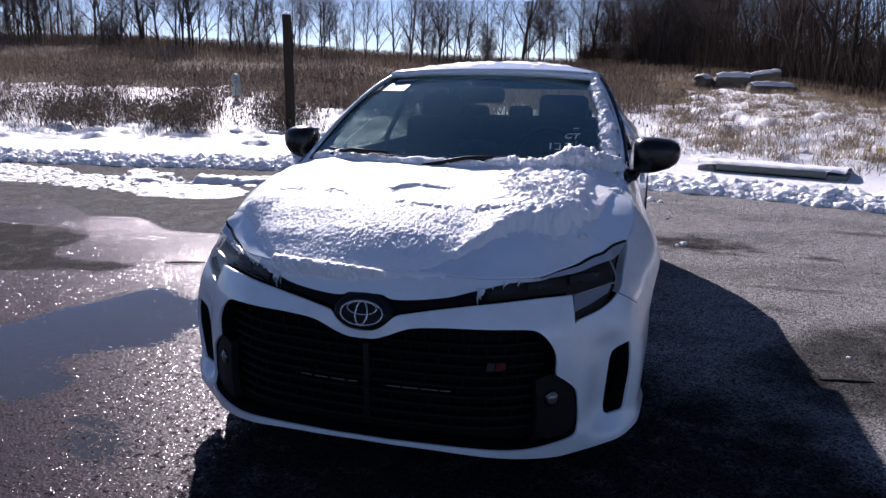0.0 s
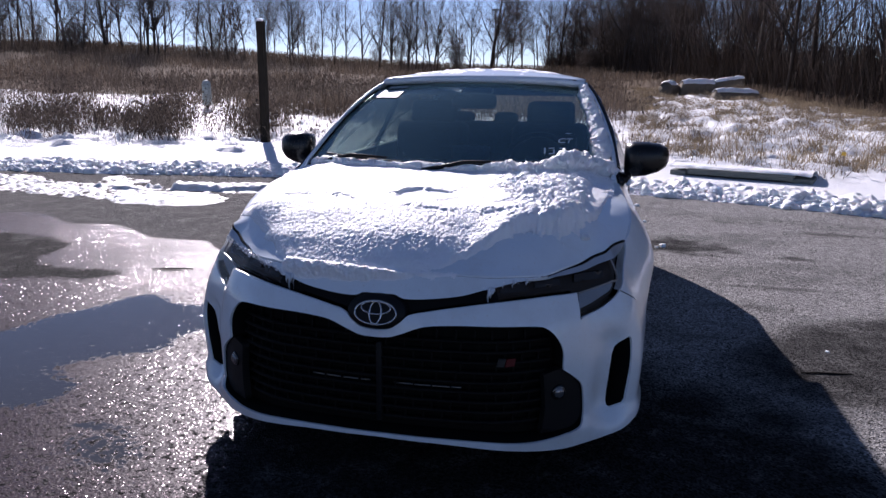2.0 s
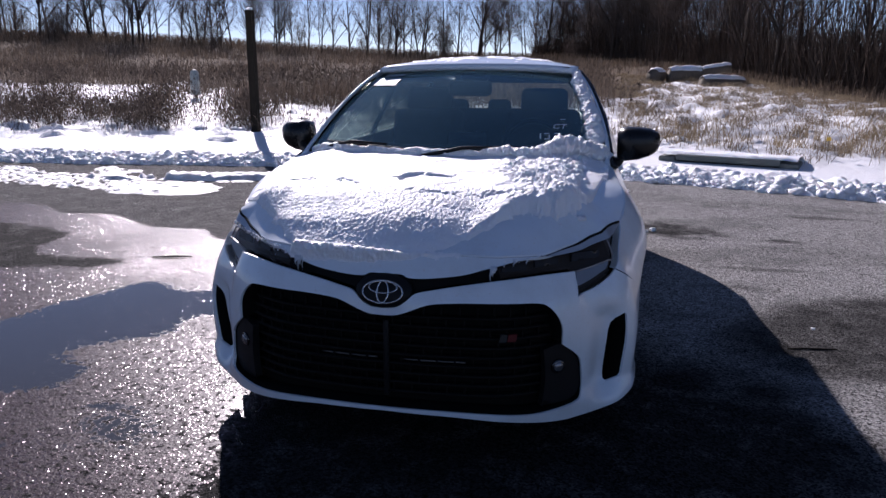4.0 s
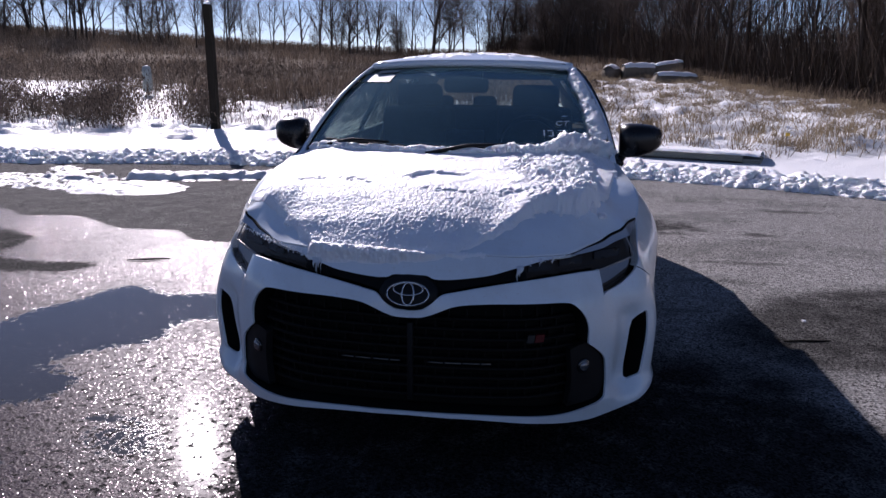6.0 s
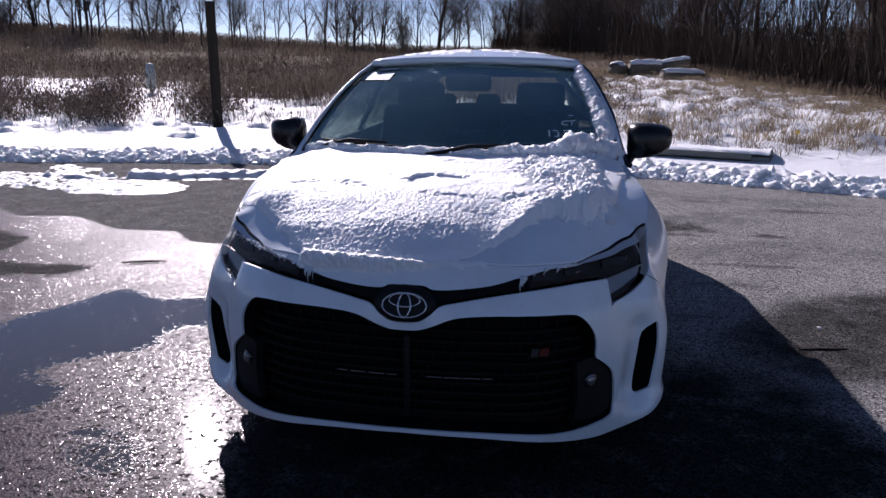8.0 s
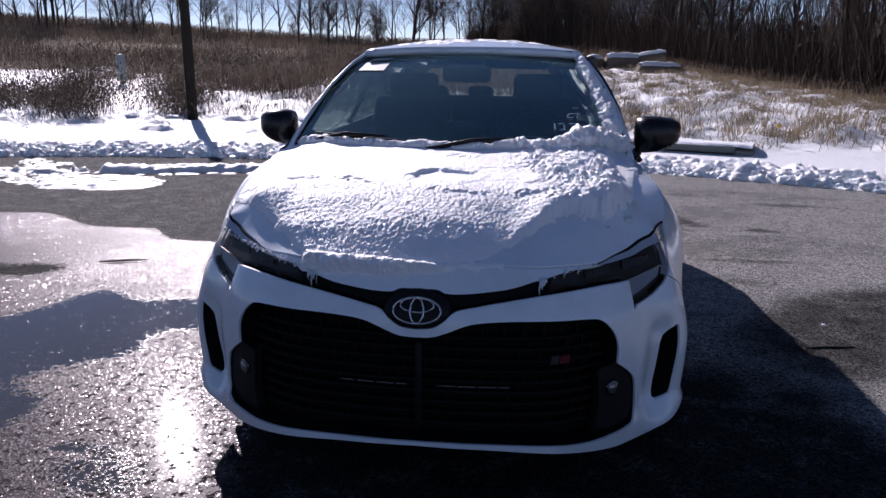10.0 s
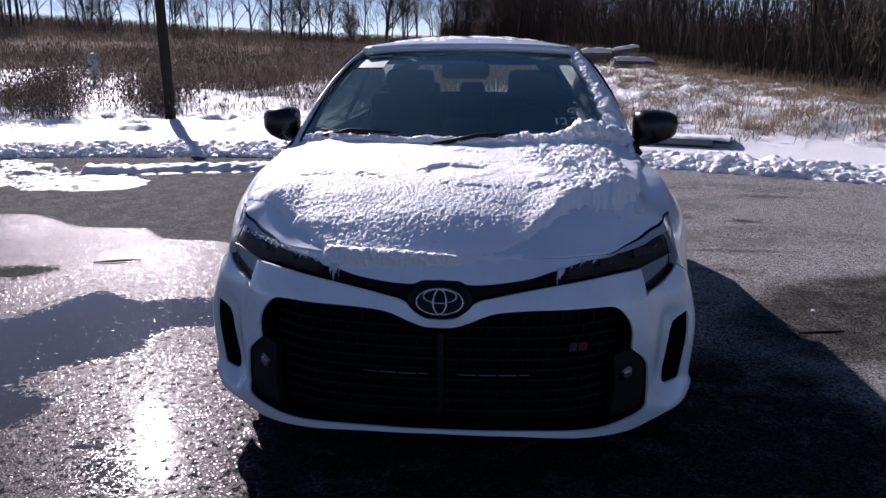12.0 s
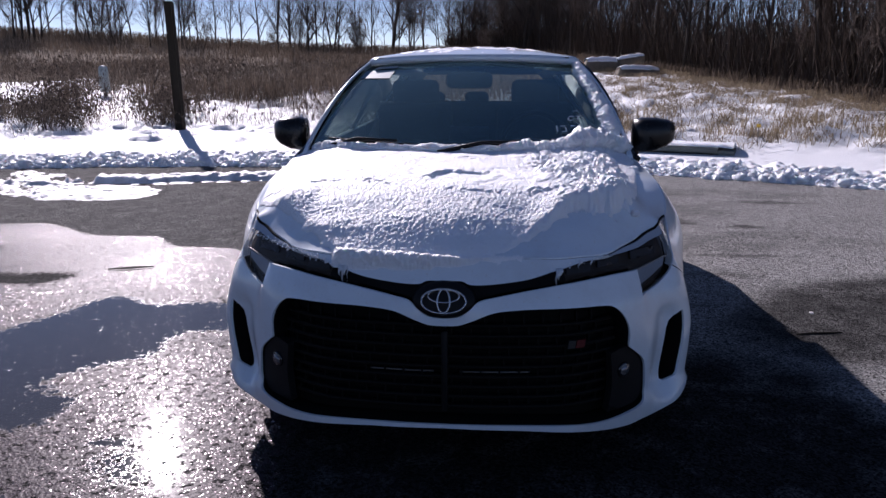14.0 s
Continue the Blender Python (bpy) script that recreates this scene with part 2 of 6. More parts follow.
def snow_material(name="snow", grit=0.0, relief=1.0, sparkle=0.015, deep=0.35):
    m, nt, b = material(name)
    v = coords(nt)
    big, fine = grain(nt, v, 14, 4), grain(nt, v, 230, 4, 0.7)
    c = tint(nt, big, (0.86, 0.88, 0.91), (0.93, 0.94, 0.96))
    if grit:
        c = tint(nt, ramp(nt, grain(nt, v, 6, 6, 0.75), 0.62 - grit, 0.8), c, (0.45, 0.43, 0.41))
    nt.links.new(c, b.inputs["Base Color"])
    lit, face = facets(nt, v, 330, sparkle, 0.9, 0.45)
    nt.links.new(blend(nt, lit, 0.52, 0.2), b.inputs["Roughness"])
    nt.links.new(blend(nt, lit, 0.75, 1.0), b.inputs["Specular IOR Level"])
    b.inputs["Subsurface Weight"].default_value, b.inputs["Subsurface Scale"].default_value = deep, 0.008
    b.inputs["Subsurface Radius"].default_value = (0.8, 0.95, 1.1)
    n1 = bump(nt, big, 0.4, 0.008 * relief)
    n2 = bump(nt, fine, 1.0, 0.006 * relief, n1)
    nt.links.new(tint(nt, lit, n2, face), b.inputs["Normal"])
    return m


def asphalt_material():
    """Old asphalt: dry and salted, darkened where moist and by the car's painted shade, glittering ice, and smooth melt
    water, by the sheet's own 'wet', 'pool' and darkening values.
    """
    m, nt, b = material("asphalt")
    v = coords(nt)
    cell = node(nt, "ShaderNodeTexVoronoi", Vector=v, Scale=125.0)
    stone = cell.outputs["Distance"]
    tone = nt.nodes.new("ShaderNodeSeparateColor")
    nt.links.new(cell.outputs["Color"], tone.inputs[0])
    fine, mid, large = ramp(nt, tone.outputs[0], 0.1, 0.95), grain(nt, v, 5, 5, 0.65), grain(nt, v, 0.7, 4)
    jag = grain(nt, v, 28, 4, 0.7)
    crisp = []
    for name in ("wet", "pool"):
        sum_ = calc(nt, "ADD", calc(nt, "MULTIPLY", jag, 2.6), sheet_value(nt, name))
        crisp.append(ramp(nt, sum_, 1.75, 1.87))
    wet, pool = crisp
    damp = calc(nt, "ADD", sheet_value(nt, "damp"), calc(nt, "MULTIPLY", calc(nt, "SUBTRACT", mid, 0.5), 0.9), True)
    dry = tint(nt, fine, (0.035, 0.0345, 0.034), (0.50, 0.49, 0.475))
    dry = tint(nt, ramp(nt, mid, 0.45, 0.95), dry, (0.26, 0.26, 0.26))
    dry = tint(nt, ramp(nt, large, 0.55, 1.1), dry, (0.10, 0.098, 0.095))
    # one dark tone for damp ground and for the car's painted shadow
    damp_shade_tone = tint(nt, fine, (0.005, 0.005, 0.005), (0.04, 0.039, 0.038))
    dry = tint(nt, damp, dry, damp_shade_tone)
    # pink fringe of the sun glints is mixed into the ice's base colour
    c = tint(nt, wet, dry, (0.036, 0.026, 0.031))
    nt.links.new(tint(nt, pool, c, (0.040, 0.040, 0.041)), b.inputs["Base Color"])
    # crystals stand thick in the ice and thin out in the water
    thick = blend(nt, ramp(nt, grain(nt, v, 3.2, 4, 0.65), 0.32, 0.68), 0.40, 0.85)
    share = calc(nt, "MULTIPLY", wet, blend(nt, pool, thick, 0.03))
    lit, face = facets(nt, v, 200, share, 0.55, 0.50)
    ice = calc(nt, "MAXIMUM", wet, pool)
    nt.links.new(blend(nt, lit, blend(nt, pool, blend(nt, wet, 0.03, 0.03), 0.32), 0.28), b.inputs["Specular IOR Level"])
    # the same pink fringe is put into the crystals' highlights
    nt.links.new(tint(nt, lit, (1, 1, 1), (1.0, 0.58, 0.74)), b.inputs["Specular Tint"])
    r = blend(nt, ice, blend(nt, damp, 0.95, 0.8), blend(nt, pool, 0.42, 0.04))
    nt.links.new(blend(nt, lit, r, 0.19), b.inputs["Roughness"])
    nt.links.new(calc(nt, "MULTIPLY", calc(nt, "SUBTRACT", wet, pool, True), 0.02), b.inputs["Coat Weight"])
    b.inputs["Coat Roughness"].default_value = 0.12
    rough_n = bump(nt, stone, 1.0, 0.008)
    ice_n = bump(nt, grain(nt, v, 70, 2, 0.5), 0.7, 0.004)
    calm_n = bump(nt, grain(nt, v, 14, 3, 0.6), 0.2, 0.003)
    n1 = tint(nt, pool, tint(nt, wet, rough_n, ice_n), calm_n)
    nt.links.new(tint(nt, lit, n1, face), b.inputs["Normal"])
    return m


def field_material():
    """Snow on a rough field, worn through to brown thatch by the sheet's own 'bare' value."""
    m, nt, b = material("snowy_field")
    v = coords(nt)
    bare = sheet_value(nt, "bare")
    g1, g2 = grain(nt, v, 2.2, 8, 0.78), grain(nt, v, 60, 3)
    edge = nt.nodes.new("ShaderNodeMath")
    edge.operation = "ADD"
    nt.links.new(g1, edge.inputs[0])
    nt.links.new(bare, edge.inputs[1])
    mask = ramp(nt, edge.outputs[0], 0.92, 1.02)
    thatch = tint(nt, grain(nt, v, 25, 4), (0.08, 0.063, 0.047), (0.22, 0.175, 0.13))
    snow = tint(nt, g1, (0.86, 0.88, 0.91), (0.93, 0.94, 0.96))
    nt.links.new(tint(nt, mask, snow, thatch), b.inputs["Base Color"])
    nt.links.new(blend(nt, mask, 0.55, 0.9), b.inputs["Roughness"])
    nt.links.new(blend(nt, mask, 0.35, 0.02), b.inputs["Specular IOR Level"])
    n1 = bump(nt, g1, 0.7, 0.08)
    nt.links.new(bump(nt, g2, 0.7, 0.02, n1), b.inputs["Normal"])
    return m


def strand_material(name, a, b_, rough=0.7, thin=True):
    """Dry stalks: every strand its own tone."""
    m, nt, b = material(name)
    rnd = nt.nodes.new("ShaderNodeNewGeometry").outputs["Random Per Island"]
    c = tint(nt, rnd, a, b_)
    nt.links.new(c, b.inputs["Base Color"])
    b.inputs["Roughness"].default_value = rough
    b.inputs["Specular IOR Level"].default_value = 0.08
    if thin:
        glow = nt.nodes.new("ShaderNodeBsdfTranslucent")
        nt.links.new(c, glow.inputs["Color"])
        mix = nt.nodes.new("ShaderNodeMixShader")
        mix.inputs[0].default_value = 0.22
        nt.links.new(b.outputs[0], mix.inputs[1])
        nt.links.new(glow.outputs[0], mix.inputs[2])
        nt.links.new(mix.outputs[0], nt.nodes["Material Output"].inputs[0])
    return m


def bark_material(name, a, b_):
    m, nt, b = material(name)
    v = node(nt, "ShaderNodeMapping", Vector=coords(nt), Scale=(1, 1, 0.2)).outputs[0]
    g = grain(nt, v, 18, 5)
    c = tint(nt, g, a, b_)
    rnd = nt.nodes.new("ShaderNodeObjectInfo").outputs["Random"]
    c = tint(nt, blend(nt, rnd, 0.0, 0.5), c, tuple(x * 0.6 for x in a))
    nt.links.new(c, b.inputs["Base Color"])
    b.inputs["Roughness"].default_value = 0.9
    b.inputs["Specular IOR Level"].default_value = 0.15
    nt.links.new(bump(nt, g, 0.8, 0.02), b.inputs["Normal"])
    return m


def pane_material(name, color, rough=0.0, ior=1.45, sheen=(1, 1, 1), film=0.0):
    """Clear or tinted glass sheet."""
    m, nt, b = material(name)
    nt.nodes.remove(b)
    clear = node(nt, "ShaderNodeBsdfTransparent", Color=(*color, 1))
    gloss = node(nt, "ShaderNodeBsdfGlossy", Color=(*sheen, 1), Roughness=rough)
    fres = node(nt, "ShaderNodeFresnel", IOR=ior)
    mix = nt.nodes.new("ShaderNodeMixShader")
    nt.links.new(fres.outputs[0], mix.inputs[0])
    nt.links.new(clear.outputs[0], mix.inputs[1])
    nt.links.new(gloss.outputs[0], mix.inputs[2])
    out = mix.outputs[0]
    if film:                             # veil of flare and reflected sky, painted as a teal film
        haze = node(nt, "ShaderNodeBsdfDiffuse", Color=(0.50, 0.80, 0.82, 1))
        mix2 = nt.nodes.new("ShaderNodeMixShader")
        nt.links.new(blend(nt, grain(nt, coords(nt), 5, 5, 0.7), film * 0.4, film * 1.6), mix2.inputs[0])
        nt.links.new(out, mix2.inputs[1])
        nt.links.new(haze.outputs[0], mix2.inputs[2])
        out = mix2.outputs[0]
    nt.links.new(out, nt.nodes["Material Output"].inputs[0])
    return m


PAINT = white_paint()
SNOW = snow_material()
HOOD_SNOW = snow_material("crusted_snow", 0.0, 0.5, 0.06, 0.2)
SLUSH = snow_material("gritty_snow", 0.26)
ASPHALT = asphalt_material()
FIELD = field_material()
GLOSS_BLACK = plain("gloss_black", (0.012, 0.012, 0.014), 0.12, coat=0.6)
BLACK = plain("black_plastic", (0.009, 0.009, 0.010), 0.5, relief=0.001, scale=30, spec=0.18)
GRILLE_BLACK = plain("grille_black", (0.007, 0.0066, 0.0066), 0.55, scale=30, spec=0.10)
MATT_BLACK = plain("matt_black", (0.006, 0.0055, 0.005), 0.8, spec=0.1)
RUBBER = plain("tyre_rubber", (0.02, 0.02, 0.02), 0.8, relief=0.001, scale=40)
FOG_LENS = plain("fog_glass", (0.22, 0.22, 0.23), 0.15, metal=0.6)
CHROME = plain("chrome", (0.55, 0.54, 0.52), 0.06, metal=1.0, vary=0.05)
STEEL = plain("dull_metal", (0.20, 0.19, 0.18), 0.4, metal=0.9)
RED = plain("red_enamel", (0.09, 0.006, 0.008), 0.45, spec=0.2)
GREY = plain("grey_enamel", (0.03, 0.03, 0.03), 0.45, spec=0.2)
LAMP_BODY = plain("lamp_housing", (0.034, 0.025, 0.019), 0.35, spec=0.25)
LAMP_PLATE = plain("lamp_reflector", (0.30, 0.33, 0.38), 0.3, metal=0.3)
LAMP_STRIP = plain("lamp_light_guide", (0.50, 0.47, 0.46), 0.2, metal=0.3)
REAR_GLASS = pane_material("rear_glass", (0.93, 0.96, 0.92), 0.0, 1.3)
LENS = pane_material("lamp_lens", (0.93, 0.91, 0.88), 0.01, 1.16)
GLASS = pane_material("windscreen_glass", (0.80, 0.91, 0.86), 0.0, 2.1, (0.72, 1.0, 1.0), 0.05)
SIDE_GLASS = pane_material("dark_side_glass", (0.15, 0.18, 0.17))
CLOTH = plain("black_seat_cloth", (0.016, 0.016, 0.018), 0.85, relief=0.002, scale=40, spec=0.2)
DASH = plain("dashboard_vinyl", (0.04, 0.042, 0.045), 0.6, relief=0.001, scale=60)
ICE = plain("frosted_ice", (0.72, 0.78, 0.84), 0.3, vary=0.3, scale=120, relief=0.002)
WOOD = bark_material("weathered_post_wood", (0.014, 0.012, 0.009), (0.042, 0.035, 0.026))
MIRROR_BLACK = plain("mirror_black", (0.008, 0.008, 0.009), 0.28, spec=0.35)
BARK = bark_material("bark", (0.04, 0.032, 0.027), (0.14, 0.115, 0.095))
TWIG = bark_material("twigs", (0.10, 0.08, 0.066), (0.26, 0.205, 0.17))
LOGWOOD = bark_material("log_bark", (0.08, 0.07, 0.056), (0.24, 0.21, 0.17))
CONCRETE = plain("mossy_concrete", (0.15, 0.165, 0.15), 0.85, vary=0.4, scale=9, relief=0.006)
DRY_TALL = strand_material("tall_dry_grass", (0.075, 0.060, 0.047), (0.25, 0.195, 0.145))
DRY_WEED = strand_material("dead_weeds", (0.055, 0.044, 0.036), (0.20, 0.16, 0.125))
MATTED = strand_material("matted_straw", (0.11, 0.088, 0.062), (0.34, 0.275, 0.19))
DRY_TUFT = strand_material("straw_tufts", (0.17, 0.135, 0.085), (0.42, 0.34, 0.22))
BRUSH = strand_material("brush_stems", (0.038, 0.030, 0.024), (0.15, 0.115, 0.09), thin=False)
MARKER = plain("marker_plastic", (0.45, 0.52, 0.50), 0.5, vary=0.25)
YELLOW = plain("yellow_plastic", (0.7, 0.45, 0.03), 0.5)


# ---- ground, road, snow on the ground ----
def road_edge(x):
    """How far ahead the asphalt ends."""
    return herm([-60, -10, -6.7, -3, 0, 1.3, 2, 3, 4, 5.1, 8, 14, 40], [8.6, 9.8, 10.1, 10.55, 10.5, 10.4, 10.2, 9.85, 9.45, 8.95, 7.3, 3.5, -20], x)


def land(x, y):
    """The height of the open ground."""
    x, y = np.broadcast_arrays(np.asarray(x, float), np.asarray(y, float))
    d = y - road_edge(x)
    z = herm([-80, -0.4, 0.3, 1.2, 3.4, 6, 20, 45, 70, 120, 500], [-0.05, -0.05, 0.03, 0.065, 0.19, 0.38, 0.92, 1.9, 2.6, 2.9, 2.9], d)
    z = z * (1 + 1.0 * smooth(-5, -65, x) * smooth(12, 45, d)) - 0.32 * smooth(5, 11, x) * smooth(4, 12, d)
    rough = smooth(2.2, 3.6, d) * (1 - 0.6 * smooth(20, 60, d))
    return z + rough * (0.10 * nz(x, y, 0.8, 3, 3.1) + 0.05 * nz(x, y, 3.0, 2, 7.7) + 0.15 * smooth(1, 3, x) * nz(x, y, 1.3, 4, 9.1)) + smooth(1.7, 2.3, d) * (1 - smooth(3.6, 4.6, d)) * smooth(6, 2, x) * (0.05 * np.clip(0.2 + nz(x, y, 2.6, 5, 1.2), 0, 2) + 0.10 * smooth(0.0, 0.25, nz(x * 0.45, x * 0, 2.4, 3, 81.0)) * smooth(0.14, 0.0, np.abs(d - 2.35 - 0.35 * nz(x, x * 0, 0.8, 3, 5.0))) + 0.09 * smooth(0.10, 0.55, nz(x, y * 1.2, 2.6, 5, 85.0)) * smooth(2.5, 3.5, d))


def wood_line(x):
    """Where the wood on the near side begins."""
    return herm([-10, -4, 0, 3, 5, 6.5, 8, 9.5, 11, 14, 30], [86, 72, 64, 56, 47, 38, 30, 23, 18, 13, 3], x)


def ticks(knots):
    """Uneven steps: knots of (place, step from there on)."""
    out = []
    for (a, step), (b, _) in zip(knots[:-1], knots[1:]):
        out += list(np.linspace(a, b, max(1, int(round((b - a) / step))), endpoint=False))
    return np.array(out + [knots[-1][0]])


gx = ticks([(-700, 60), (-120, 8), (-40, 1.0), (-17, 0.11), (6, 0.22), (16, 1.0), (40, 8), (120, 60), (700, 1)])
gy = ticks([(-500, 60), (-60, 8), (-4, 1.5), (8, 0.3), (11.2, 0.08), (15.5, 0.15), (21, 0.3), (40, 1.2), (80, 8), (160, 60), (900, 1)])
GX, GY = np.meshgrid(gx, gy, indexing="ij")
gz = land(GX, GY)
idx = np.arange(GX.size).reshape(GX.shape)
faces = np.stack([idx[:-1, :-1], idx[1:, :-1], idx[1:, 1:], idx[:-1, 1:]], -1).reshape(-1, 4)
me = mesh_of("ground", np.stack([GX, GY, gz], -1).reshape(-1, 3), faces.tolist(), FIELD)
dd = GY - road_edge(GX)
bare = (0.20 + 0.10 * smooth(0, 2, GX)) * smooth(2.8, 6.0, dd) + 0.9 * smooth(-5.5, -0.5, GY - wood_line(GX) + 1.5 * nz(GX, GY, 0.3, 2, 8.0)) - 0.25 * (1 - smooth(2.0, 3.0, dd)) + 1.2 * smooth(11.5, 22, dd - 4 * smooth(-13, -18, GX) + 5 * nz(GX, GY, 0.2, 3, 15.0)) * smooth(4, 0, GX) - 0.10 * smooth(1, 4, GX) * smooth(3, 5, dd) * smooth(32, 26, GY) + 0.12 * nz(GX, GY, 0.35, 2, 5.5) + 0.3 * smooth(28, 40, GY)
me.attributes.new("bare", "FLOAT", "POINT").data.foreach_set("value", bare.ravel().astype(np.float32))
tagged(new("ground", me), "snow-patched rough field rising behind the road", "ground", kind="structure")

# the road: a dense middle part and wide margins, one sheet
rx = ticks([(-60, 6), (-12, 0.25), (-5.5, 0.035), (0.2, 0.08), (4.5, 0.5), (12, 6), (60, 1)])
ry = ticks([(-40, 4), (-9, 0.25), (-1, 0.12), (1.4, 0.035), (7.0, 0.1), (10.6, 1)])
RX, RY = np.meshgrid(rx, ry, indexing="ij")
RYs = np.where(RY > 6, 6 + (RY - 6) * (road_edge(RX) + 0.25 - 6) / 4.6, RY)
rz = 0.006 * nz(RX, RYs, 0.5, 2, 2.2)
idx = np.arange(RX.size).reshape(RX.shape)
faces = np.stack([idx[:-1, :-1], idx[1:, :-1], idx[1:, 1:], idx[:-1, 1:]], -1).reshape(-1, 4)
me = mesh_of("road", np.stack([RX, RYs, rz], -1).reshape(-1, 3), faces.tolist(), ASPHALT)
wob = 0.10 * nz(RX, RYs, 1.3, 3, 4.0) + 0.03 * nz(RX, RYs, 6, 3, 9.0)
# rough ice beside the car: its far shore, and a dry tongue that reaches in from the side


def patch(poly):
    """Where the road lies in a ragged patch, softened over its neighbours."""
    f = inside(np.asarray(poly, float), np.stack([(RX + 0.8 * wob).ravel(), (RYs + wob).ravel()], 1)).reshape(RX.shape).astype(float)
    for _ in range(5):
        p = np.pad(f, 1, mode="edge")
        f = (p[:-2, 1:-1] + p[2:, 1:-1] + p[1:-1, :-2] + p[1:-1, 2:] + 2 * f) / 6
    return f


shore = herm([-12, -5.5, -5.2, -4.75, -4.26, -3.85, -3.48, -3.1, -2.54, -2.14, -1.9, -0.9, 0.5], [6.8, 6.46, 6.66, 6.5, 6.23, 6.3, 6.13, 5.91, 5.85, 5.53, 5.53, 5.2, 4.9], RX)
wet = smooth(0.03, -0.06, RYs + 0.35 * wob - shore) * smooth(-0.1, -0.5, RX + wob)
tongue = patch([(-9, 5.5), (-4.64, 5.62), (-4.26, 5.69), (-3.62, 5.43), (-3.51, 4.92), (-3.2, 4.72), (-2.87, 4.64), (-2.5, 4.66), (-2.7, 4.44), (-3.03, 4.42), (-3.34, 4.33), (-9, 3.7)])
wet = wet * (1 - tongue)
# smooth melt water lying in the ice
pool = patch([(-2.6, 2.9), (-2.28, 3.5), (-2.28, 3.7), (-2.16, 3.9), (-2.15, 4.07), (-2.05, 4.2), (-1.9, 4.22), (-1.67, 4.08), (-1.43, 4.13), (-0.9, 4.05), (-0.9, 3.7), (-1.23, 3.74), (-1.31, 3.6), (-1.25, 3.42), (-1.34, 3.3), (-1.5, 3.22), (-1.6, 3.1), (-1.7, 2.93), (-1.46, 2.8), (-1.4, 2.62), (-1.65, 2.45), (-2.4, 2.5)])
thin = patch([(-1.10, 2.36), (-0.97, 2.50), (-0.78, 2.50), (-0.70, 2.32), (-0.68, 2.18), (-0.9, 2.14)])
pool = np.maximum(pool, 0.62 * thin)
pool = np.maximum(pool, smooth(0.25, 0.5, nz(RX, RYs * 2.0, 1.6, 4, 12.0)) * wet * smooth(3.4, 2.6, RYs) * smooth(-9, -6, RYs) * smooth(-0.6, -1.2, RX))
wet = wet * (0.70 + 0.14 * smooth(4.2, 5.0, RYs))
# the asphalt is damp round the ice, with a few dark spots on the dry side; before the car its shadow is painted in as
# dark ground
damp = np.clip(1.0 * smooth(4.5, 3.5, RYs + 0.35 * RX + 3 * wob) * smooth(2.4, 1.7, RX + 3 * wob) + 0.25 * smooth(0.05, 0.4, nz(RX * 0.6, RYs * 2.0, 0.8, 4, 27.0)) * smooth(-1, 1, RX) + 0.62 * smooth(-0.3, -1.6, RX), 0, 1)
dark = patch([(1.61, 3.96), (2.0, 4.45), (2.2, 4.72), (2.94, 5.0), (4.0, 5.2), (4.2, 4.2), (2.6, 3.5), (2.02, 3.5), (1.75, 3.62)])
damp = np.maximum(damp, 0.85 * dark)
for sx, sy_, rx_, ry_, k in ((1.62, 6.85, 0.52, 0.34, 0.9), (2.64, 6.58, 0.17, 0.10, 0.7), (3.25, 7.78, 0.42, 0.10, 0.6), (1.72, 3.22, 0.09, 0.16, 0.9), (2.2, 5.55, 0.35, 0.06, 0.5), (1.95, 5.0, 0.25, 0.05, 0.4), (4.2, 6.2, 0.5, 0.10, 0.5), (2.4, 8.2, 0.35, 0.10, 0.4)):
    damp = np.maximum(damp, k * smooth(1.25, 0.6, np.hypot((RX - sx) / rx_, (RYs - sy_) / ry_) + 2.0 * wob + 0.5 * nz(RX, RYs, 5, 4, 3.0)))
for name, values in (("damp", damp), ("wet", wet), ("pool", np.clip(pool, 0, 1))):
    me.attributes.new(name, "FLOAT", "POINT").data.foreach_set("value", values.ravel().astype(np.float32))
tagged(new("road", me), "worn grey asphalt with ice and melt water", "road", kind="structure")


# ploughed bank along the road's edge
def bank_thick(u, d):
    y = road_edge(u) + d
    prof = np.sin(np.clip((d + 0.42 + 0.10 * nz(u, u * 0, 1.2, 2, 8)) / 1.25, 0, 1) * math.pi) ** 0.7
    clod = 0.02 * lumps(u, y, 8.0, 1.0) + 0.02 * lumps(u, y, 17.0, 2.0) + 0.08 * nz(u, y, 7.0, 5, 2.5) + 0.01
    return prof * (0.09 + 0.78 * clod * smooth(1.0, 0.2, d) + 0.03 * nz(u, y, 1.0, 2, 3)) - 0.012


bu, bd = np.arange(-14, 10, 0.022), np.arange(-0.5, 0.95, 0.025)
BU, BD = np.meshgrid(bu, bd, indexing="ij")
bt = bank_thick(BU, BD)
BYY = road_edge(BU) + BD
bz = np.maximum(land(BU, BYY), -0.01) + bt
idx = np.arange(BU.size).reshape(BU.shape)
faces = np.stack([idx[:-1, :-1], idx[1:, :-1], idx[1:, 1:], idx[:-1, 1:]], -1).reshape(-1, 4)
# loose clods on its face
bm = bmesh.new()
bmesh.ops.create_icosphere(bm, subdivisions=2, radius=1)
ball = np.array([v.co[:] for v in bm.verts])
tri = np.array([[v.index for v in f.verts] for f in bm.faces])
bm.free()
rs = np.random.RandomState(41)
n = 3600
cu, cd_ = rs.uniform(-14, 10, n), -0.44 + 0.62 * rs.power(1.6, n)[::-1] * rs.uniform(0.3, 1, n)
size = 0.016 + 0.065 * rs.power(0.55, n) * rs.uniform(0.2, 1, n)
ct = np.maximum(bank_thick(cu, cd_), 0.0)
cy = road_edge(cu) + cd_
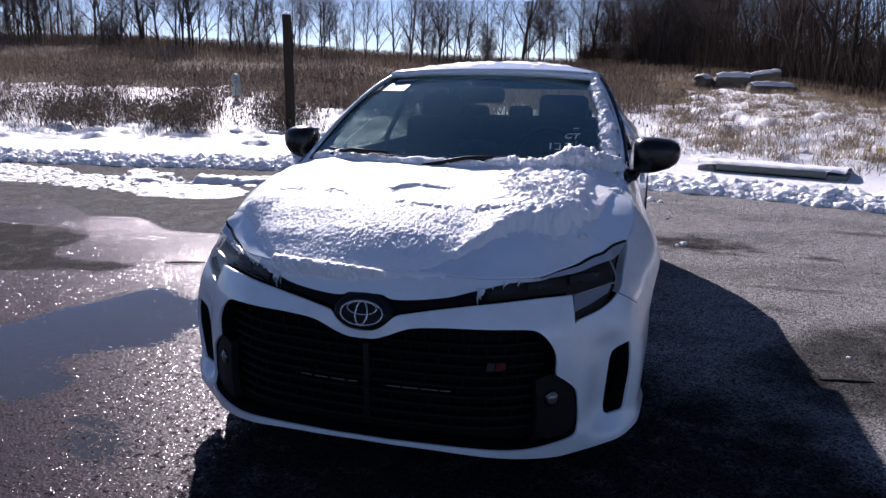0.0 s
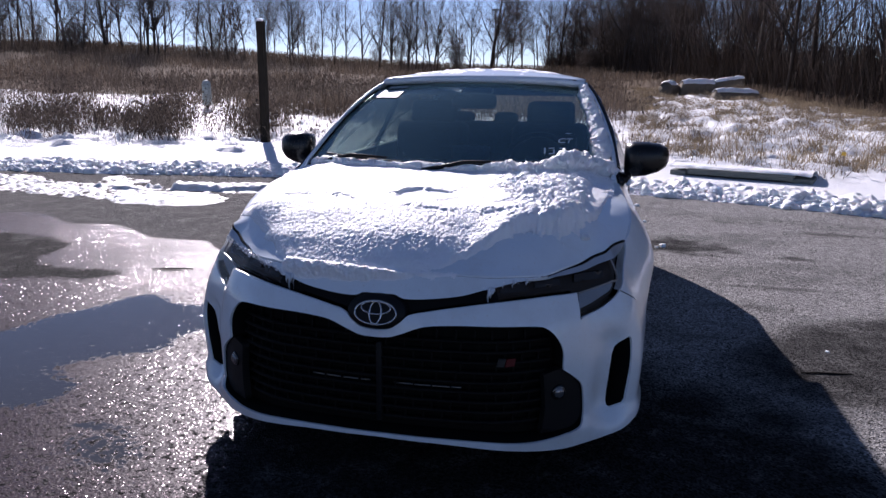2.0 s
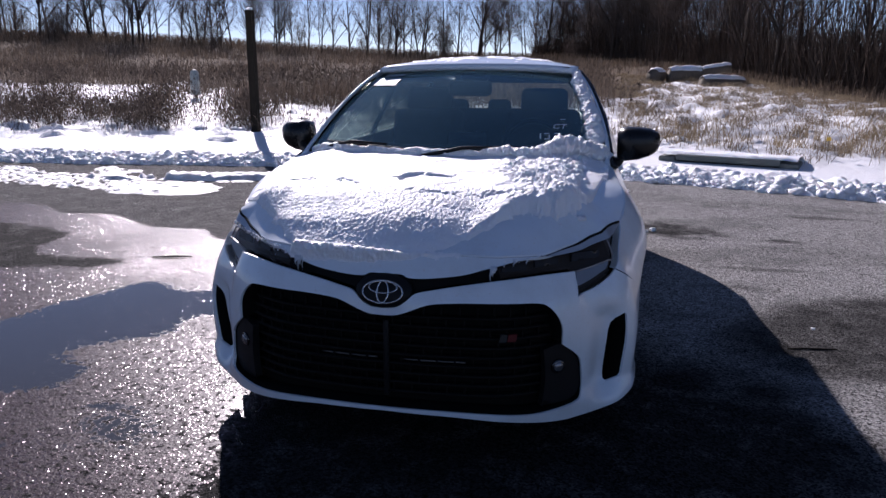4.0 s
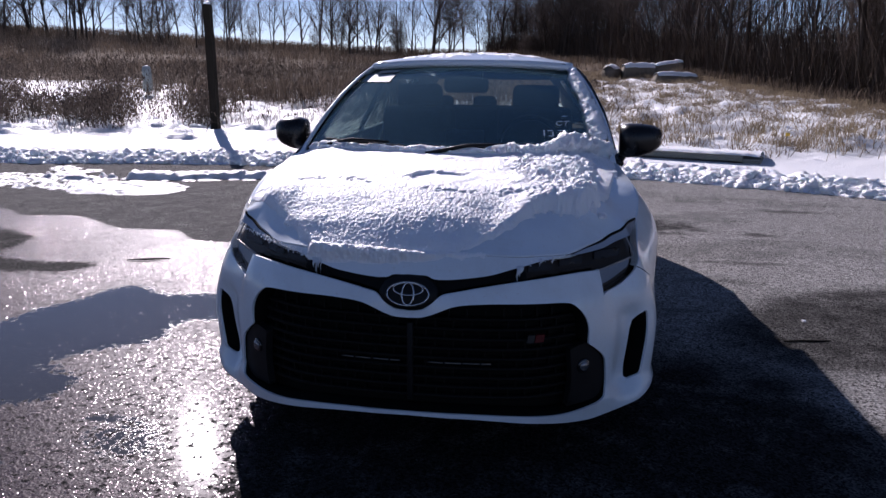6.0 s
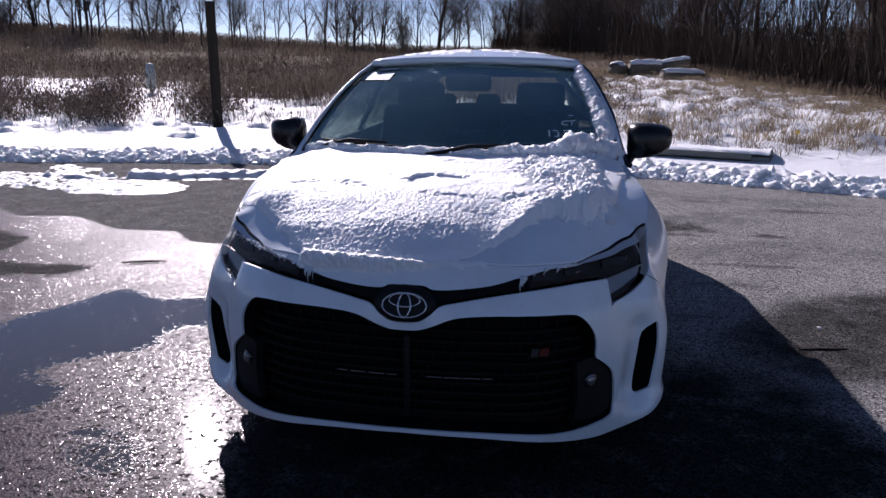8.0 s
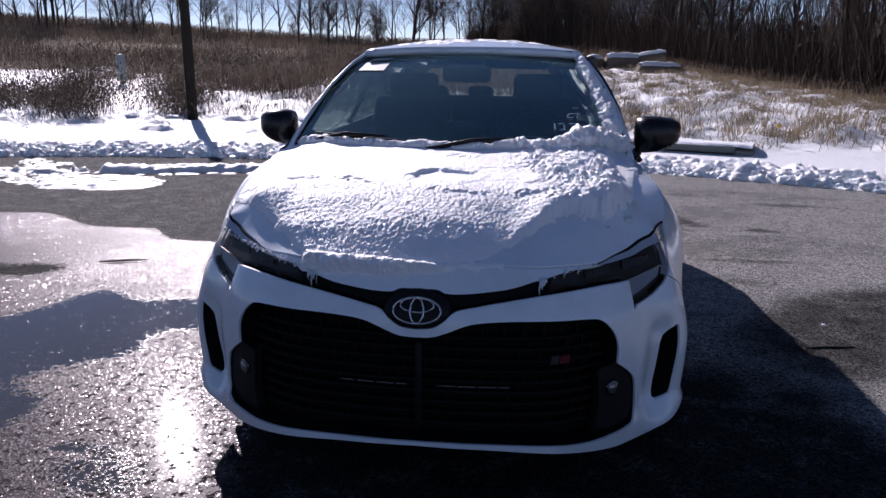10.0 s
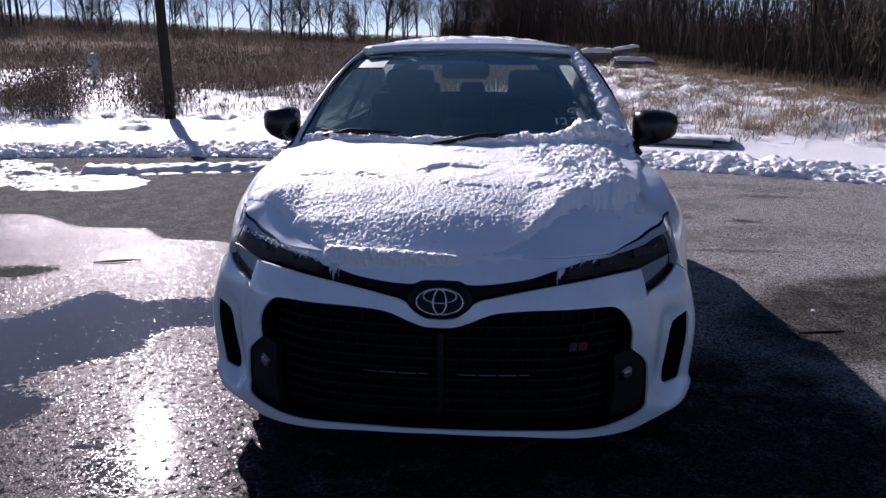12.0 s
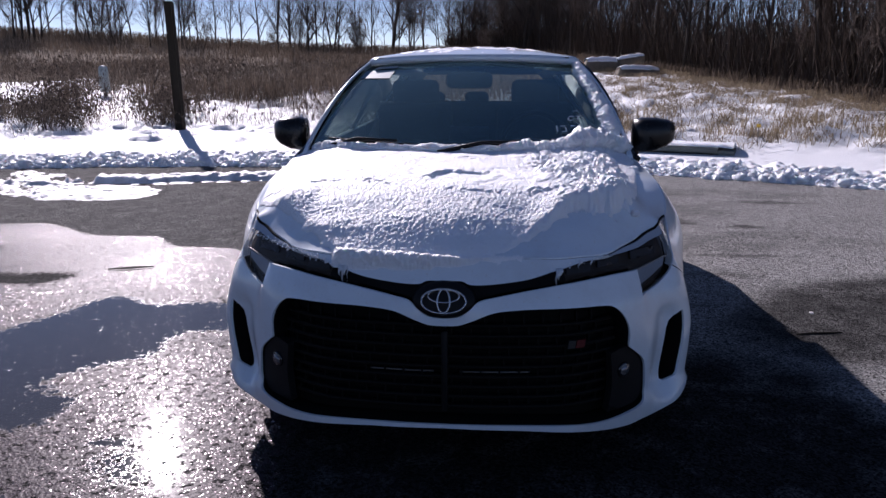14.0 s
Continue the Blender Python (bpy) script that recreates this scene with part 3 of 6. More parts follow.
cz = np.maximum(land(cu, cy), -0.01) + ct + 0.25 * size
shape = 1 + 0.45 * rs.uniform(-1, 1, (n, 1, 3)) * ball[None] + 0.24 * rs.normal(0, 1, (n, len(ball), 1))
cv = np.stack([cu, cy, cz], -1)[:, None] + ball[None] * shape * size[:, None, None] * np.array([1.15, 1.0, 0.85])
cf = (tri[None] + (np.arange(n) * len(ball))[:, None, None]).reshape(-1, 3)
base_n = BU.size
everything = np.concatenate([np.stack([BU, BYY, bz], -1).reshape(-1, 3), cv.reshape(-1, 3)])
tagged(new("snow_bank", mesh_of("snow_bank", everything, faces.tolist() + (cf + base_n).tolist(), SNOW)), "ploughed lumpy snow bank along the road", "snow bank", kind="stuff")


# a streak of snow and ice left on the asphalt
def streak_thick(x, y):
    wx, wy = x + 0.10 * nz(x, y, 3, 4, 6.0), y + 0.09 * nz(x, y, 4, 4, 9.0)

    def spread(poly):
        f = inside(np.asarray(poly, float), np.stack([wx.ravel(), wy.ravel()], 1)).reshape(x.shape).astype(float)
        for _ in range(3):
            p = np.pad(f, 1, mode="edge")
            f = (p[:-2, 1:-1] + p[2:, 1:-1] + p[1:-1, :-2] + p[1:-1, 2:] + f) / 5
        return f

    film = spread([(-12, 9.9), (-7.73, 9.13), (-7.4, 9.14), (-6.67, 8.76), (-6.05, 8.72), (-5.44, 8.74), (-4.78, 8.5), (-4.7, 8.19), (-4.46, 7.46), (-4.88, 7.59), (-5.53, 7.68), (-6.44, 7.77), (-12, 8.3)])
    lobe = spread([(-5.0, 7.9), (-4.79, 8.17), (-4.44, 8.36), (-3.85, 8.28), (-3.62, 8.1), (-3.5, 7.81), (-3.66, 7.57), (-3.93, 7.42), (-4.46, 7.44), (-4.81, 7.57)])
    isle = spread([(-6.38, 9.34), (-6.27, 9.55), (-5.92, 9.35), (-5.42, 9.16), (-5.3, 9.0), (-5.59, 8.85), (-5.93, 8.83)])
    holes = nz(x, y * 1.7, 5, 5, 33.0)
    sheet = 0.022 * lobe * (1 - 1.6 * smooth(0.26, 0.40, holes)) + np.maximum(film, isle) * (-0.001 + 0.016 * holes + 0.024 * nz(x, y, 16, 3, 3.0))
    ridge_y = herm([-6, -5.6, -4.7, -3.9, -3.4, -2.5, -1], [8.40, 8.42, 8.62, 8.76, 8.92, 9.1, 9.3], x)
    rw = 0.16 + 0.05 * nz(x, y, 3.0, 3, 8.0)
    broken = smooth(-4.75, -4.45, x) + 0.75 * smooth(0.02, 0.16, nz(x, y * 0.4, 3.2, 3, 12.0)) * smooth(-5.9, -5.6, x)
    ridge = (0.070 + 0.035 * lumps(x, y, 8, 4.0) + 0.02 * nz(x, y, 14, 3, 2.0)) * np.sqrt(np.clip(1 - ((y - ridge_y) / rw) ** 2, 0, 1)) * np.minimum(broken, 1)
    fleck = 0.014 * smooth(0.10, 0.22, nz(x, y, 7, 3, 19.0)) * np.exp(-((y - ridge_y + 0.24) / 0.05) ** 2) * smooth(-4.2, -4.0, x)
    return np.maximum(np.maximum(sheet, fleck), ridge) + 0.008 * lumps(x, y, 11, 2.2) * (sheet > 0.004) - 0.004


tagged(new("snow_streak", crust("snow_streak", -12, -1, 7.2, 10.0, 0.024, lambda x, y: 0.004 + 0 * x, streak_thick, SLUSH)), "thin streak of melting snow on the asphalt", "snow", kind="stuff")


# ---- the car: skin of the body ----
PLAN = cr([(-0.2, 0.006), (0, 0), (0.2, 0.006), (0.45, 0.045), (0.635, 0.15), (0.72, 0.222), (0.80, 0.285), (0.868, 0.337), (0.910, 0.405), (0.928, 0.53), (0.94, 0.95), (0.915, 1.4),
           (0.885, 2.0), (0.89, 2.7), (0.92, 3.55), (0.91, 4.0), (0.85, 4.28), (0.70, 4.37), (0.4, 4.41), (0, 4.42), (-0.3, 4.41)], 3000)
PLAN = PLAN[np.argmin(np.hypot(PLAN[:300, 0], PLAN[:300, 1])):2401 + np.argmin(abs(PLAN[2400:, 0]))]
PS = np.r_[0, np.cumsum(np.linalg.norm(np.diff(PLAN, axis=0), axis=1))]
TN = np.gradient(PLAN, PS, axis=0)
TN = np.stack([np.convolve(np.pad(TN[:, j], 20, mode="edge"), np.ones(41) / 41, "valid") for j in (0, 1)], 1)


def sy(y):
    """Way along the body's plan line to where it stands y behind the nose."""
    return float(PS[np.searchsorted(PLAN[:2700, 1], y)])


ZK = [0.10, 0.25, 0.45, 0.62, 0.70, 0.78, 0.85, 0.93, 1.02]
STN = np.array([0, 0.68, sy(0.42), sy(0.9), sy(2.0), sy(3.55), PS[-1]])
INSET = [[.02, 0, 0, .012, .04, .085, .17, .34, .6], [.03, 0, 0, .025, .06, .11, .19, .33, .5], [.05, .01, 0, .035, .07, .11, .15, .2, .27],
         [.055, .02, 0, -.022, -.026, -.008, .03, .09, .165], [.06, .015, 0, 0, 0, .008, .02, .045, .08], [.06, .02, 0, -.005, 0, .01, .025, .06, .1], [.06, .01, 0, 0, .01, .02, .03, .05, .08]]


def body(s, z, off=0.0):
    """The body's skin: s metres along its plan from the nose (minus: the other side), at height z."""
    s, z = np.broadcast_arrays(np.asarray(s, float), np.asarray(z, float))
    a = np.abs(s)
    cols = np.stack([herm(ZK, r, z) for r in INSET], -1)
    i = np.clip(np.searchsorted(STN, a) - 1, 0, len(STN) - 2)
    u = smooth(0, 1, (a - STN[i]) / (STN[i + 1] - STN[i]))
    d = np.take_along_axis(cols, i[..., None], -1)[..., 0] * (1 - u) + np.take_along_axis(cols, (i + 1)[..., None], -1)[..., 0] * u - off
    x, y, tx, ty = (np.interp(a, PS, q) for q in (PLAN[:, 0], PLAN[:, 1], TN[:, 0], TN[:, 1]))
    n = np.hypot(tx, ty)
    x, y = x - d * ty / n, y + d * tx / n
    return np.stack([np.where(s < 0, -x, x), y, z], -1)


def bumper_skin(s, z, off=0.0):
    """The bumper's sculpture on that skin: proud bar, hollow cheeks, lip."""
    a, z = np.abs(np.asarray(s, float)), np.asarray(z, float)
    hollow = np.interp(a, [0.772, 0.80, 0.88, 0.905, 0.985, 1.045], [0, 0.08, 0.92, 1, 0.32, 0])
    cheek = -herm([0.19, 0.245, 0.29, 0.40, 0.525, 0.575, 0.60], [0, 0.055, 0.062, 0.048, 0.036, 0.006, 0], z) * hollow
    bar = 0.014 * smooth(0.79, 0.745, a) * smooth(0.45, 0.60, z)
    lip = 0.018 * smooth(0.27, 0.225, z)
    return body(s, z, off + cheek + bar + lip)


def hood_z(x, y):
    hc = herm([0, 0.10, 0.15, 0.2, 0.25, 0.31, 0.45, 0.56, 0.8, 1.1, 1.2, 1.4], [0.737, 0.795, 0.826, 0.857, 0.883, 0.905, 0.941, 0.958, 0.982, 1.008, 1.018, 1.035], y)
    drop = herm([0, 0.1, 0.12, 0.139, 0.156, 0.179, 0.206, 0.222, 0.238, 0.273, 0.32, 0.366, 0.387, 0.411, 0.431, 0.444, 0.458, 0.504, 0.563, 0.621, 0.75, 0.9, 1.3], [0.06, 0.124, 0.1298, 0.1363, 0.146, 0.1607, 0.1738, 0.1763, 0.1757, 0.167, 0.1555, 0.141, 0.1305, 0.1172, 0.1025, 0.0910, 0.0850, 0.0800, 0.0724, 0.0645, 0.040, 0.024, 0.015], y)
    return hc - drop * (np.abs(x) / 0.75) ** (2.2 + smooth(0.3, 0.45, y) + 2.8 * smooth(0.44, 0.54, y))


def hood_skin(x, y, off=0.0):
    x, y = np.asarray(x, float), np.asarray(y, float)
    crease = 0.008 * smooth(0.50, 0.58, np.abs(x)) * smooth(0.74, 0.62, np.abs(x)) * smooth(0.2, 0.5, y)
    d = y - herm([0, 0.4, 0.52, 0.56, 0.612, 0.675, 0.73, 0.76, 0.80], [0.11, 0.15, 0.206, 0.236, 0.291, 0.354, 0.416, 0.45, 0.6], np.abs(x))
    swell = 0.022 * smooth(0.0, 0.12, d) * smooth(0.34, 0.12, d) * smooth(0.22, 0.48, np.abs(x)) * smooth(0.74, 0.66, np.abs(x))
    return np.stack([x, y, hood_z(x, y) + crease + swell + off], -1)


def closed(pts, step):
    p = line(list(pts) + [pts[0]], step)
    return p[:-1]


def bent(*runs):
    """An outline from smooth runs joined at corners."""
    out = [cr(r, max(4, int(np.linalg.norm(np.diff(np.asarray(r, float), axis=0), axis=1).sum() / 0.014))) if len(r) > 2 else line(r, 0.02) for r in runs]
    p = np.concatenate(out)
    keep = np.r_[True, np.linalg.norm(np.diff(p, axis=0), axis=1) > 1e-4]
    return p[keep]


CAR_X, CAR_Y = 0.265, 2.34
car = thing("car", CAR_X, CAR_Y, 0, "white five-door hatchback, snow on hood and roof", "car")


def flip(ob, name=None):
    """The same part on the car's other side."""
    me = ob.data.copy()
    me.transform(Matrix.Diagonal((-1, 1, 1, 1)))
    me.flip_normals()
    return child(name or ob.name.split(".")[0], me, ob.parent, ob.get("label", ""))


# bumper: outline and openings (way along the skin, height)
bar_top = [(0, 0.608), (0.05, 0.614), (0.085, 0.636), (0.115, 0.662), (0.175, 0.676), (0.40, 0.709), (0.64, 0.719), (0.762, 0.717)]


def meet(s):
    """The height at which the hood's sheet meets the body's skin."""
    lo, hi = 0.74, 1.02
    for _ in range(40):
        z = (lo + hi) / 2
        x, y, _z = body(s, z)
        lo, hi = (z, hi) if float(hood_z(x, y)) > z else (lo, z)
    return z


TIP = sy(0.61)
lamp_out = [(0.748, 0.632), (0.86, 0.655), (0.96, 0.700), (1.05, 0.736), (sy(0.50), 0.770), (sy(0.565), 0.805), (TIP, meet(TIP) - 0.006)]
arch_f = [(sy(0.66), 0.56), (sy(0.628), 0.45), (sy(0.612), 0.33), (sy(0.605), 0.215)]
lip_low = [(sy(0.605), 0.215), (1.03, 0.198), (0.965, 0.178), (0.89, 0.164), (0.76, 0.158), (0.635, 0.165), (0.45, 0.192), (0.28, 0.208), (0, 0.215)]
outer = bent(bar_top, [(0.762, 0.717), (0.748, 0.632)], lamp_out[:3], [(0.96, 0.702), (1.06, 0.665), (sy(0.66), 0.56)], arch_f, lip_low)
grille_top = [(0, 0.583), (0.05, 0.586), (0.09, 0.599), (0.165, 0.628), (0.25, 0.637), (0.36, 0.639), (0.565, 0.631), (0.60, 0.622), (0.64, 0.588), (0.668, 0.535), (0.672, 0.465)]
pod_side = [(0.672, 0.465), (0.735, 0.418), (0.758, 0.392), (0.770, 0.33), (0.772, 0.265), (0.755, 0.238), (0.72, 0.226)]
grille_low = [(0.72, 0.226), (0.59, 0.212), (0.375, 0.225), (0.2, 0.229), (0, 0.229)]
mouth = bent(grille_top, pod_side, grille_low)
vent = closed([(0.912, 0.470), (0.920, 0.500), (0.940, 0.517), (0.985, 0.535), (0.995, 0.525), (0.997, 0.400), (0.993, 0.282), (0.984, 0.268), (0.925, 0.252), (0.914, 0.260), (0.910, 0.400)], 0.014)
bumper = child("front_bumper", panel_mesh("front_bumper", mirrored(outer), [mirrored(mouth), vent, vent * (-1, 1)], bumper_skin, 0.022, PAINT, 0.009), car, "white painted bumper")
for sgn in (1, -1):
    well = panel_mesh("vent_insert", closed([(0.85 * sgn, 0.22), (1.06 * sgn, 0.22), (1.06 * sgn, 0.57), (0.85 * sgn, 0.57)], 0.03), [], lambda s, z, off: body(s, z, off - 0.10), 0.03, MATT_BLACK, 0)
    child("side_vent", well, car, "black vertical air vent")

# black linings behind the rims of the openings
for nm, loop, deep in (("mouth_lining", mirrored(mouth), 0.08), ("vent_lining", vent, 0.11), ("vent_lining", vent * (-1, 1), 0.11)):
    ring = np.vstack([loop, loop[:1]])
    rows = [bumper_skin(ring[:, 0], ring[:, 1], o) for o in (-0.008, -0.4 * deep, -deep)]
    child(nm, grid_mesh(nm, np.stack(rows, 0), MATT_BLACK), bumper)

# grille: dark back, mesh of slats and bars, lamps in black pods
back = panel_mesh("grille_back", mirrored(bent([(0, 0.62), (0.5, 0.66), (0.72, 0.60), (0.80, 0.40), (0.80, 0.20), (0, 0.20)])), [], lambda s, z, off: body(s, z, off - 0.075), 0.05, MATT_BLACK, 0)
grille = child("grille", back, car, "black mesh lower grille")


def half_width(z):
    """The mouth's half width at a height."""
    return float(np.interp(z, [0.24, 0.30, 0.40, 0.47, 0.55, 0.60, 0.63], [0.60, 0.62, 0.62, 0.655, 0.655, 0.63, 0.56]))


for k in range(10):
    z = 0.268 + 0.037 * k
    w = half_width(z) - 0.01
    if z > 0.60:
        continue
    ss = np.linspace(-w, w, 41)
    rows = [body(ss, np.full(41, z + dz), o) for dz, o in ((-0.006, -0.065), (-0.006, -0.048), (0, -0.042), (0.006, -0.048), (0.006, -0.065))]
    child("slat", grid_mesh("slat", np.stack(rows, 0), GRILLE_BLACK), grille)
for row in range(9):
    z0, z1 = 0.268 + 0.037 * row, 0.305 + 0.037 * row
    w = half_width((z0 + z1) / 2) - 0.03
    if z1 > 0.61:
        continue
    for j in np.arange(-w + (0.034 if row % 2 else 0), w, 0.068):
        verts = [body(j + ds, zz, o) for ds in (-0.0028, 0.0028) for zz in (z0, z1) for o in (-0.050, -0.066)]
        child("grille_bar", mesh_of("grille_bar", np.array(verts), [(0, 2, 6, 4), (0, 1, 3, 2), (4, 6, 7, 5)], GRILLE_BLACK, False), grille)
for a, b in ((-0.27, -0.04), (0.05, 0.30)):
    for z in (0.378, 0.393):
        bm = bmesh.new()
        tube(bm, [body(s, z, -0.060) for s in np.linspace(a, b, 8)], 0.0035, 6)
        part("cooler_bar", bm, STEEL, grille, "dull metal bar")
bm = bmesh.new()
rbox(bm, body(0, 0.40, -0.05), (0.022, 0.03, 0.30), 0.006)
part("centre_strut", bm, BLACK, grille)
for sgn in (1, -1):
    outline = bent([(0.60, 0.45), (0.672, 0.462), (0.732, 0.415), (0.755, 0.39)], [(0.755, 0.39), (0.767, 0.33), (0.768, 0.268), (0.752, 0.242), (0.72, 0.23)], [(0.72, 0.23), (0.60, 0.226)], [(0.60, 0.226), (0.612, 0.33), (0.60, 0.45)])[:-1]
    pod = child("fog_pod", panel_mesh("fog_pod", outline * (sgn, 1), [], lambda s, z, off: body(s, z, off - 0.012), 0.03, BLACK, 0.03), grille, "black lamp pod")
    c, n = body(0.664 * sgn, 0.377, -0.012), body(0.664 * sgn, 0.377, 0.988) - body(0.664 * sgn, 0.377, -0.012)
    m = Vector(n).to_track_quat("Z", "Y").to_matrix().to_4x4()
    m.translation = Vector(c)
    for nm, r0, depth, mt in (("fog_ring", 0.030, 0.006, GLOSS_BLACK), ("fog_lens", 0.022, 0.010, FOG_LENS)):
        bm = bmesh.new()
        bmesh.ops.create_cone(bm, cap_ends=True, segments=24, radius1=r0, radius2=r0 * 0.75, depth=depth, matrix=m @ Matrix.Translation((0, 0, depth / 2)))
        part(nm, bm, mt, pod, "small round fog lamp" if nm == "fog_lens" else "")
# maker's badge on the mesh: a grey and a red slanted block
for a, b, mt in ((0.425, 0.452, GREY), (0.456, 0.490, RED)):
    pts = []
    for o in (-0.018, -0.026):
        pts += [body(a, 0.490, o), body(b, 0.490, o), body(b + 0.006, 0.517, o), body(a + 0.006, 0.517, o)]
    child("grille_badge", mesh_of("grille_badge", np.array(pts), [(0, 1, 2, 3), (0, 4, 5, 1), (1, 5, 6, 2), (2, 6, 7, 3), (3, 7, 4, 0)], mt, False), grille, "small slanted badge")

# upper slot and oval emblem
slot_top = [(0, 0.722), (0.06, 0.722), (0.085, 0.712), (0.27, 0.724), (0.37, 0.746), (0.42, 0.757)]
slot = mirrored(bent(slot_top, [(0.42, 0.757), (0.44, 0.70)], [(0.44, 0.70), (0.40, 0.706), (0.175, 0.674), (0.115, 0.659), (0.085, 0.633), (0.05, 0.611), (0, 0.606)]))
child("upper_grille", panel_mesh("upper_grille", slot, [], lambda s, z, off: body(s, z, off - 0.028), 0.025, GRILLE_BLACK, 0), car, "slim black upper grille")
em = thing("emblem", 0, 0, 0)
em.parent = car
uu = np.linspace(0, math.tau, 49)[:-1]
rings = [body(k * 0.107 * np.cos(uu), 0.667 + k * 0.058 * np.sin(uu), o) for k, o in ((1, -0.03), (0.99, 0.004), (0.93, 0.014), (0.6, 0.018), (0.02, 0.020))]
child("emblem_plate", grid_mesh("emblem_plate", np.stack(rings, 0), BLACK, close=True), em, "black oval")


def oval(cx, cz, rx, rz, r):
    bm = bmesh.new()
    pts = [body(cx + rx * math.cos(a), cz + rz * math.sin(a), 0.020) for a in np.linspace(0, math.tau, 41)]
    return tube(bm, pts, r, 8, False)


for cx, cz, rx, rz, r in ((0, 0.666, 0.074, 0.038, 0.0038), (0, 0.666, 0.021, 0.036, 0.0035), (0, 0.682, 0.052, 0.020, 0.0033)):
    part("emblem_ring", oval(cx, cz, rx, rz, r), CHROME, em, "chrome oval ring")

# nose panel between slot and hood, hood, fenders
hood_line = [(s, meet(s)) for s in (0, 0.15, 0.275, 0.40, 0.51, 0.60, 0.655, 0.74, 0.82, 0.90, 0.98, 1.04, sy(0.50), sy(0.56), TIP)]
nose = mirrored(bent(slot_top[:5], [(0.37, 0.746), (0.50, 0.766), (0.62, 0.774)], [(0.62, 0.774), (0.64, 0.782)], [(s_, z_ - 0.006) for s_, z_ in hood_line[6::-1]]))
child("nose_panel", panel_mesh("nose_panel", nose, [], body, 0.022, PAINT, 0.03), car)
hl = body(*np.array(cr(hood_line, 60)).T)[:, :2]

edge_y = [0.66, 0.75, 0.9, 1.05, 1.2, 1.3]
edge_xy = [tuple((body(sy(y), meet(sy(y)))[:2] - (0.005, 0)).tolist()) for y in edge_y]
hood_out = np.concatenate([hl, cr([hl[-1]] + edge_xy, 50)[1:], cr([edge_xy[-1], (0.55, 1.20), (0.3, 1.14), (0, 1.12)], 40)[1:]])
child("hood", panel_mesh("hood", mirrored(hood_out), [], hood_skin, 0.016, PAINT, 0.02), car, "white hood under crusted snow")
side_top = [(TIP + 0.004, meet(TIP) - 0.004)] + [(sy(y), meet(sy(y)) - 0.003) for y in edge_y] + [(sy(1.42), 1.005)]
arch_b = [(sy(0.605), 0.20), (sy(0.612), 0.33), (sy(0.65), 0.50), (sy(0.74), 0.63), (sy(0.86), 0.69), (sy(0.98), 0.705), (sy(1.10), 0.69), (sy(1.22), 0.63), (sy(1.31), 0.50), (sy(1.345), 0.33), (sy(1.35), 0.20)]
fender = bent(side_top, [side_top[-1], (sy(1.42), 0.20)], [(sy(1.42), 0.20), (sy(1.35), 0.20)], arch_b[:2:-1], [arch_b[3], (sy(0.665), 0.563), (1.065, 0.669), (0.965, 0.704)], [(s_ + 0.004, z_) for s_, z_ in lamp_out[2:]])[:-1]
fen = child("fender", panel_mesh("fender", fender, [], body, 0.018, PAINT, 0.03), car, "white front fender")
flip(fen)

# black tube added for the dark inside the hood's gap
for sgn in (1, -1):
    bm = bmesh.new()
    tube(bm, [body(s_ * sgn, z_ - 0.007, -0.004) for s_, z_ in cr(hood_line[2:], 50)], [0.0015 + 0.005 * float(smooth(0.50, 0.70, k_ / 40)) for k_ in range(49)] + [0.003], 6)
    part("hood_seal", bm, MATT_BLACK, car, "black gap along the hood")

# headlights
lamp = bent([(0.30, 0.698), (0.34, 0.738), (0.375, 0.752), (0.50, 0.767), (0.62, 0.774)], [(0.62, 0.774), (0.65, 0.783)], [(s_, z_ - 0.006) for s_, z_ in hood_line[6:]], lamp_out[::-1], [(0.748, 0.632), (0.766, 0.722)], [(0.766, 0.722), (0.64, 0.723), (0.40, 0.712), (0.30, 0.698)])[:-1]
head = thing("headlight")
head.parent = car
head["label"] = "slim dark headlight with clear lens"
child("lamp_housing", panel_mesh("lamp_housing", lamp, [], lambda s, z, off: body(s, z, off - 0.035), 0.03, LAMP_BODY, 0), head, "dark housing")
child("lamp_lens", panel_mesh("lamp_lens", lamp, [], lambda s, z, off: body(s, z, off - 0.004), 0.03, LENS, 0.03), head, "clear lens").visible_shadow = False
# opaque blue-grey strip paints the sky's reflection along the lens top
sheen_edge = bent([(0.655, hood_line[6][1] - 0.011), (0.74, hood_line[7][1] - 0.020), (0.82, hood_line[8][1] - 0.026), (0.92, hood_line[9][1] - 0.028), (1.0, hood_line[10][1] - 0.036), (1.06, hood_line[11][1] - 0.040)], [(1.06, hood_line[11][1] - 0.040), (sy(0.50), meet(sy(0.50)) - 0.038), (sy(0.56), meet(sy(0.56)) - 0.024), (TIP, meet(TIP) - 0.010)], [(s_, z_ - 0.008) for s_, z_ in hood_line[:5:-1]])[:-1]
child("lamp_brow", panel_mesh("lamp_brow", sheen_edge, [], lambda s, z, off: body(s, z, off - 0.001), 0.03, plain("lamp_brow", (0.36, 0.40, 0.46), 0.2, coat=0.6), 0.015), head, "pale strip painted as sky reflected in the lens")
plate = bent([(0.776, 0.655), (0.85, 0.674), (0.92, 0.700)], [(0.92, 0.700), (0.955, 0.728)], [(0.955, 0.728), (0.785, 0.703)], [(0.785, 0.703), (0.776, 0.655)])[:-1]
child("lamp_reflector", panel_mesh("lamp_reflector", plate, [], lambda s, z, off: body(s, z, off - 0.022), 0.03, LAMP_PLATE, 0.01), head, "silvery daytime lamp")
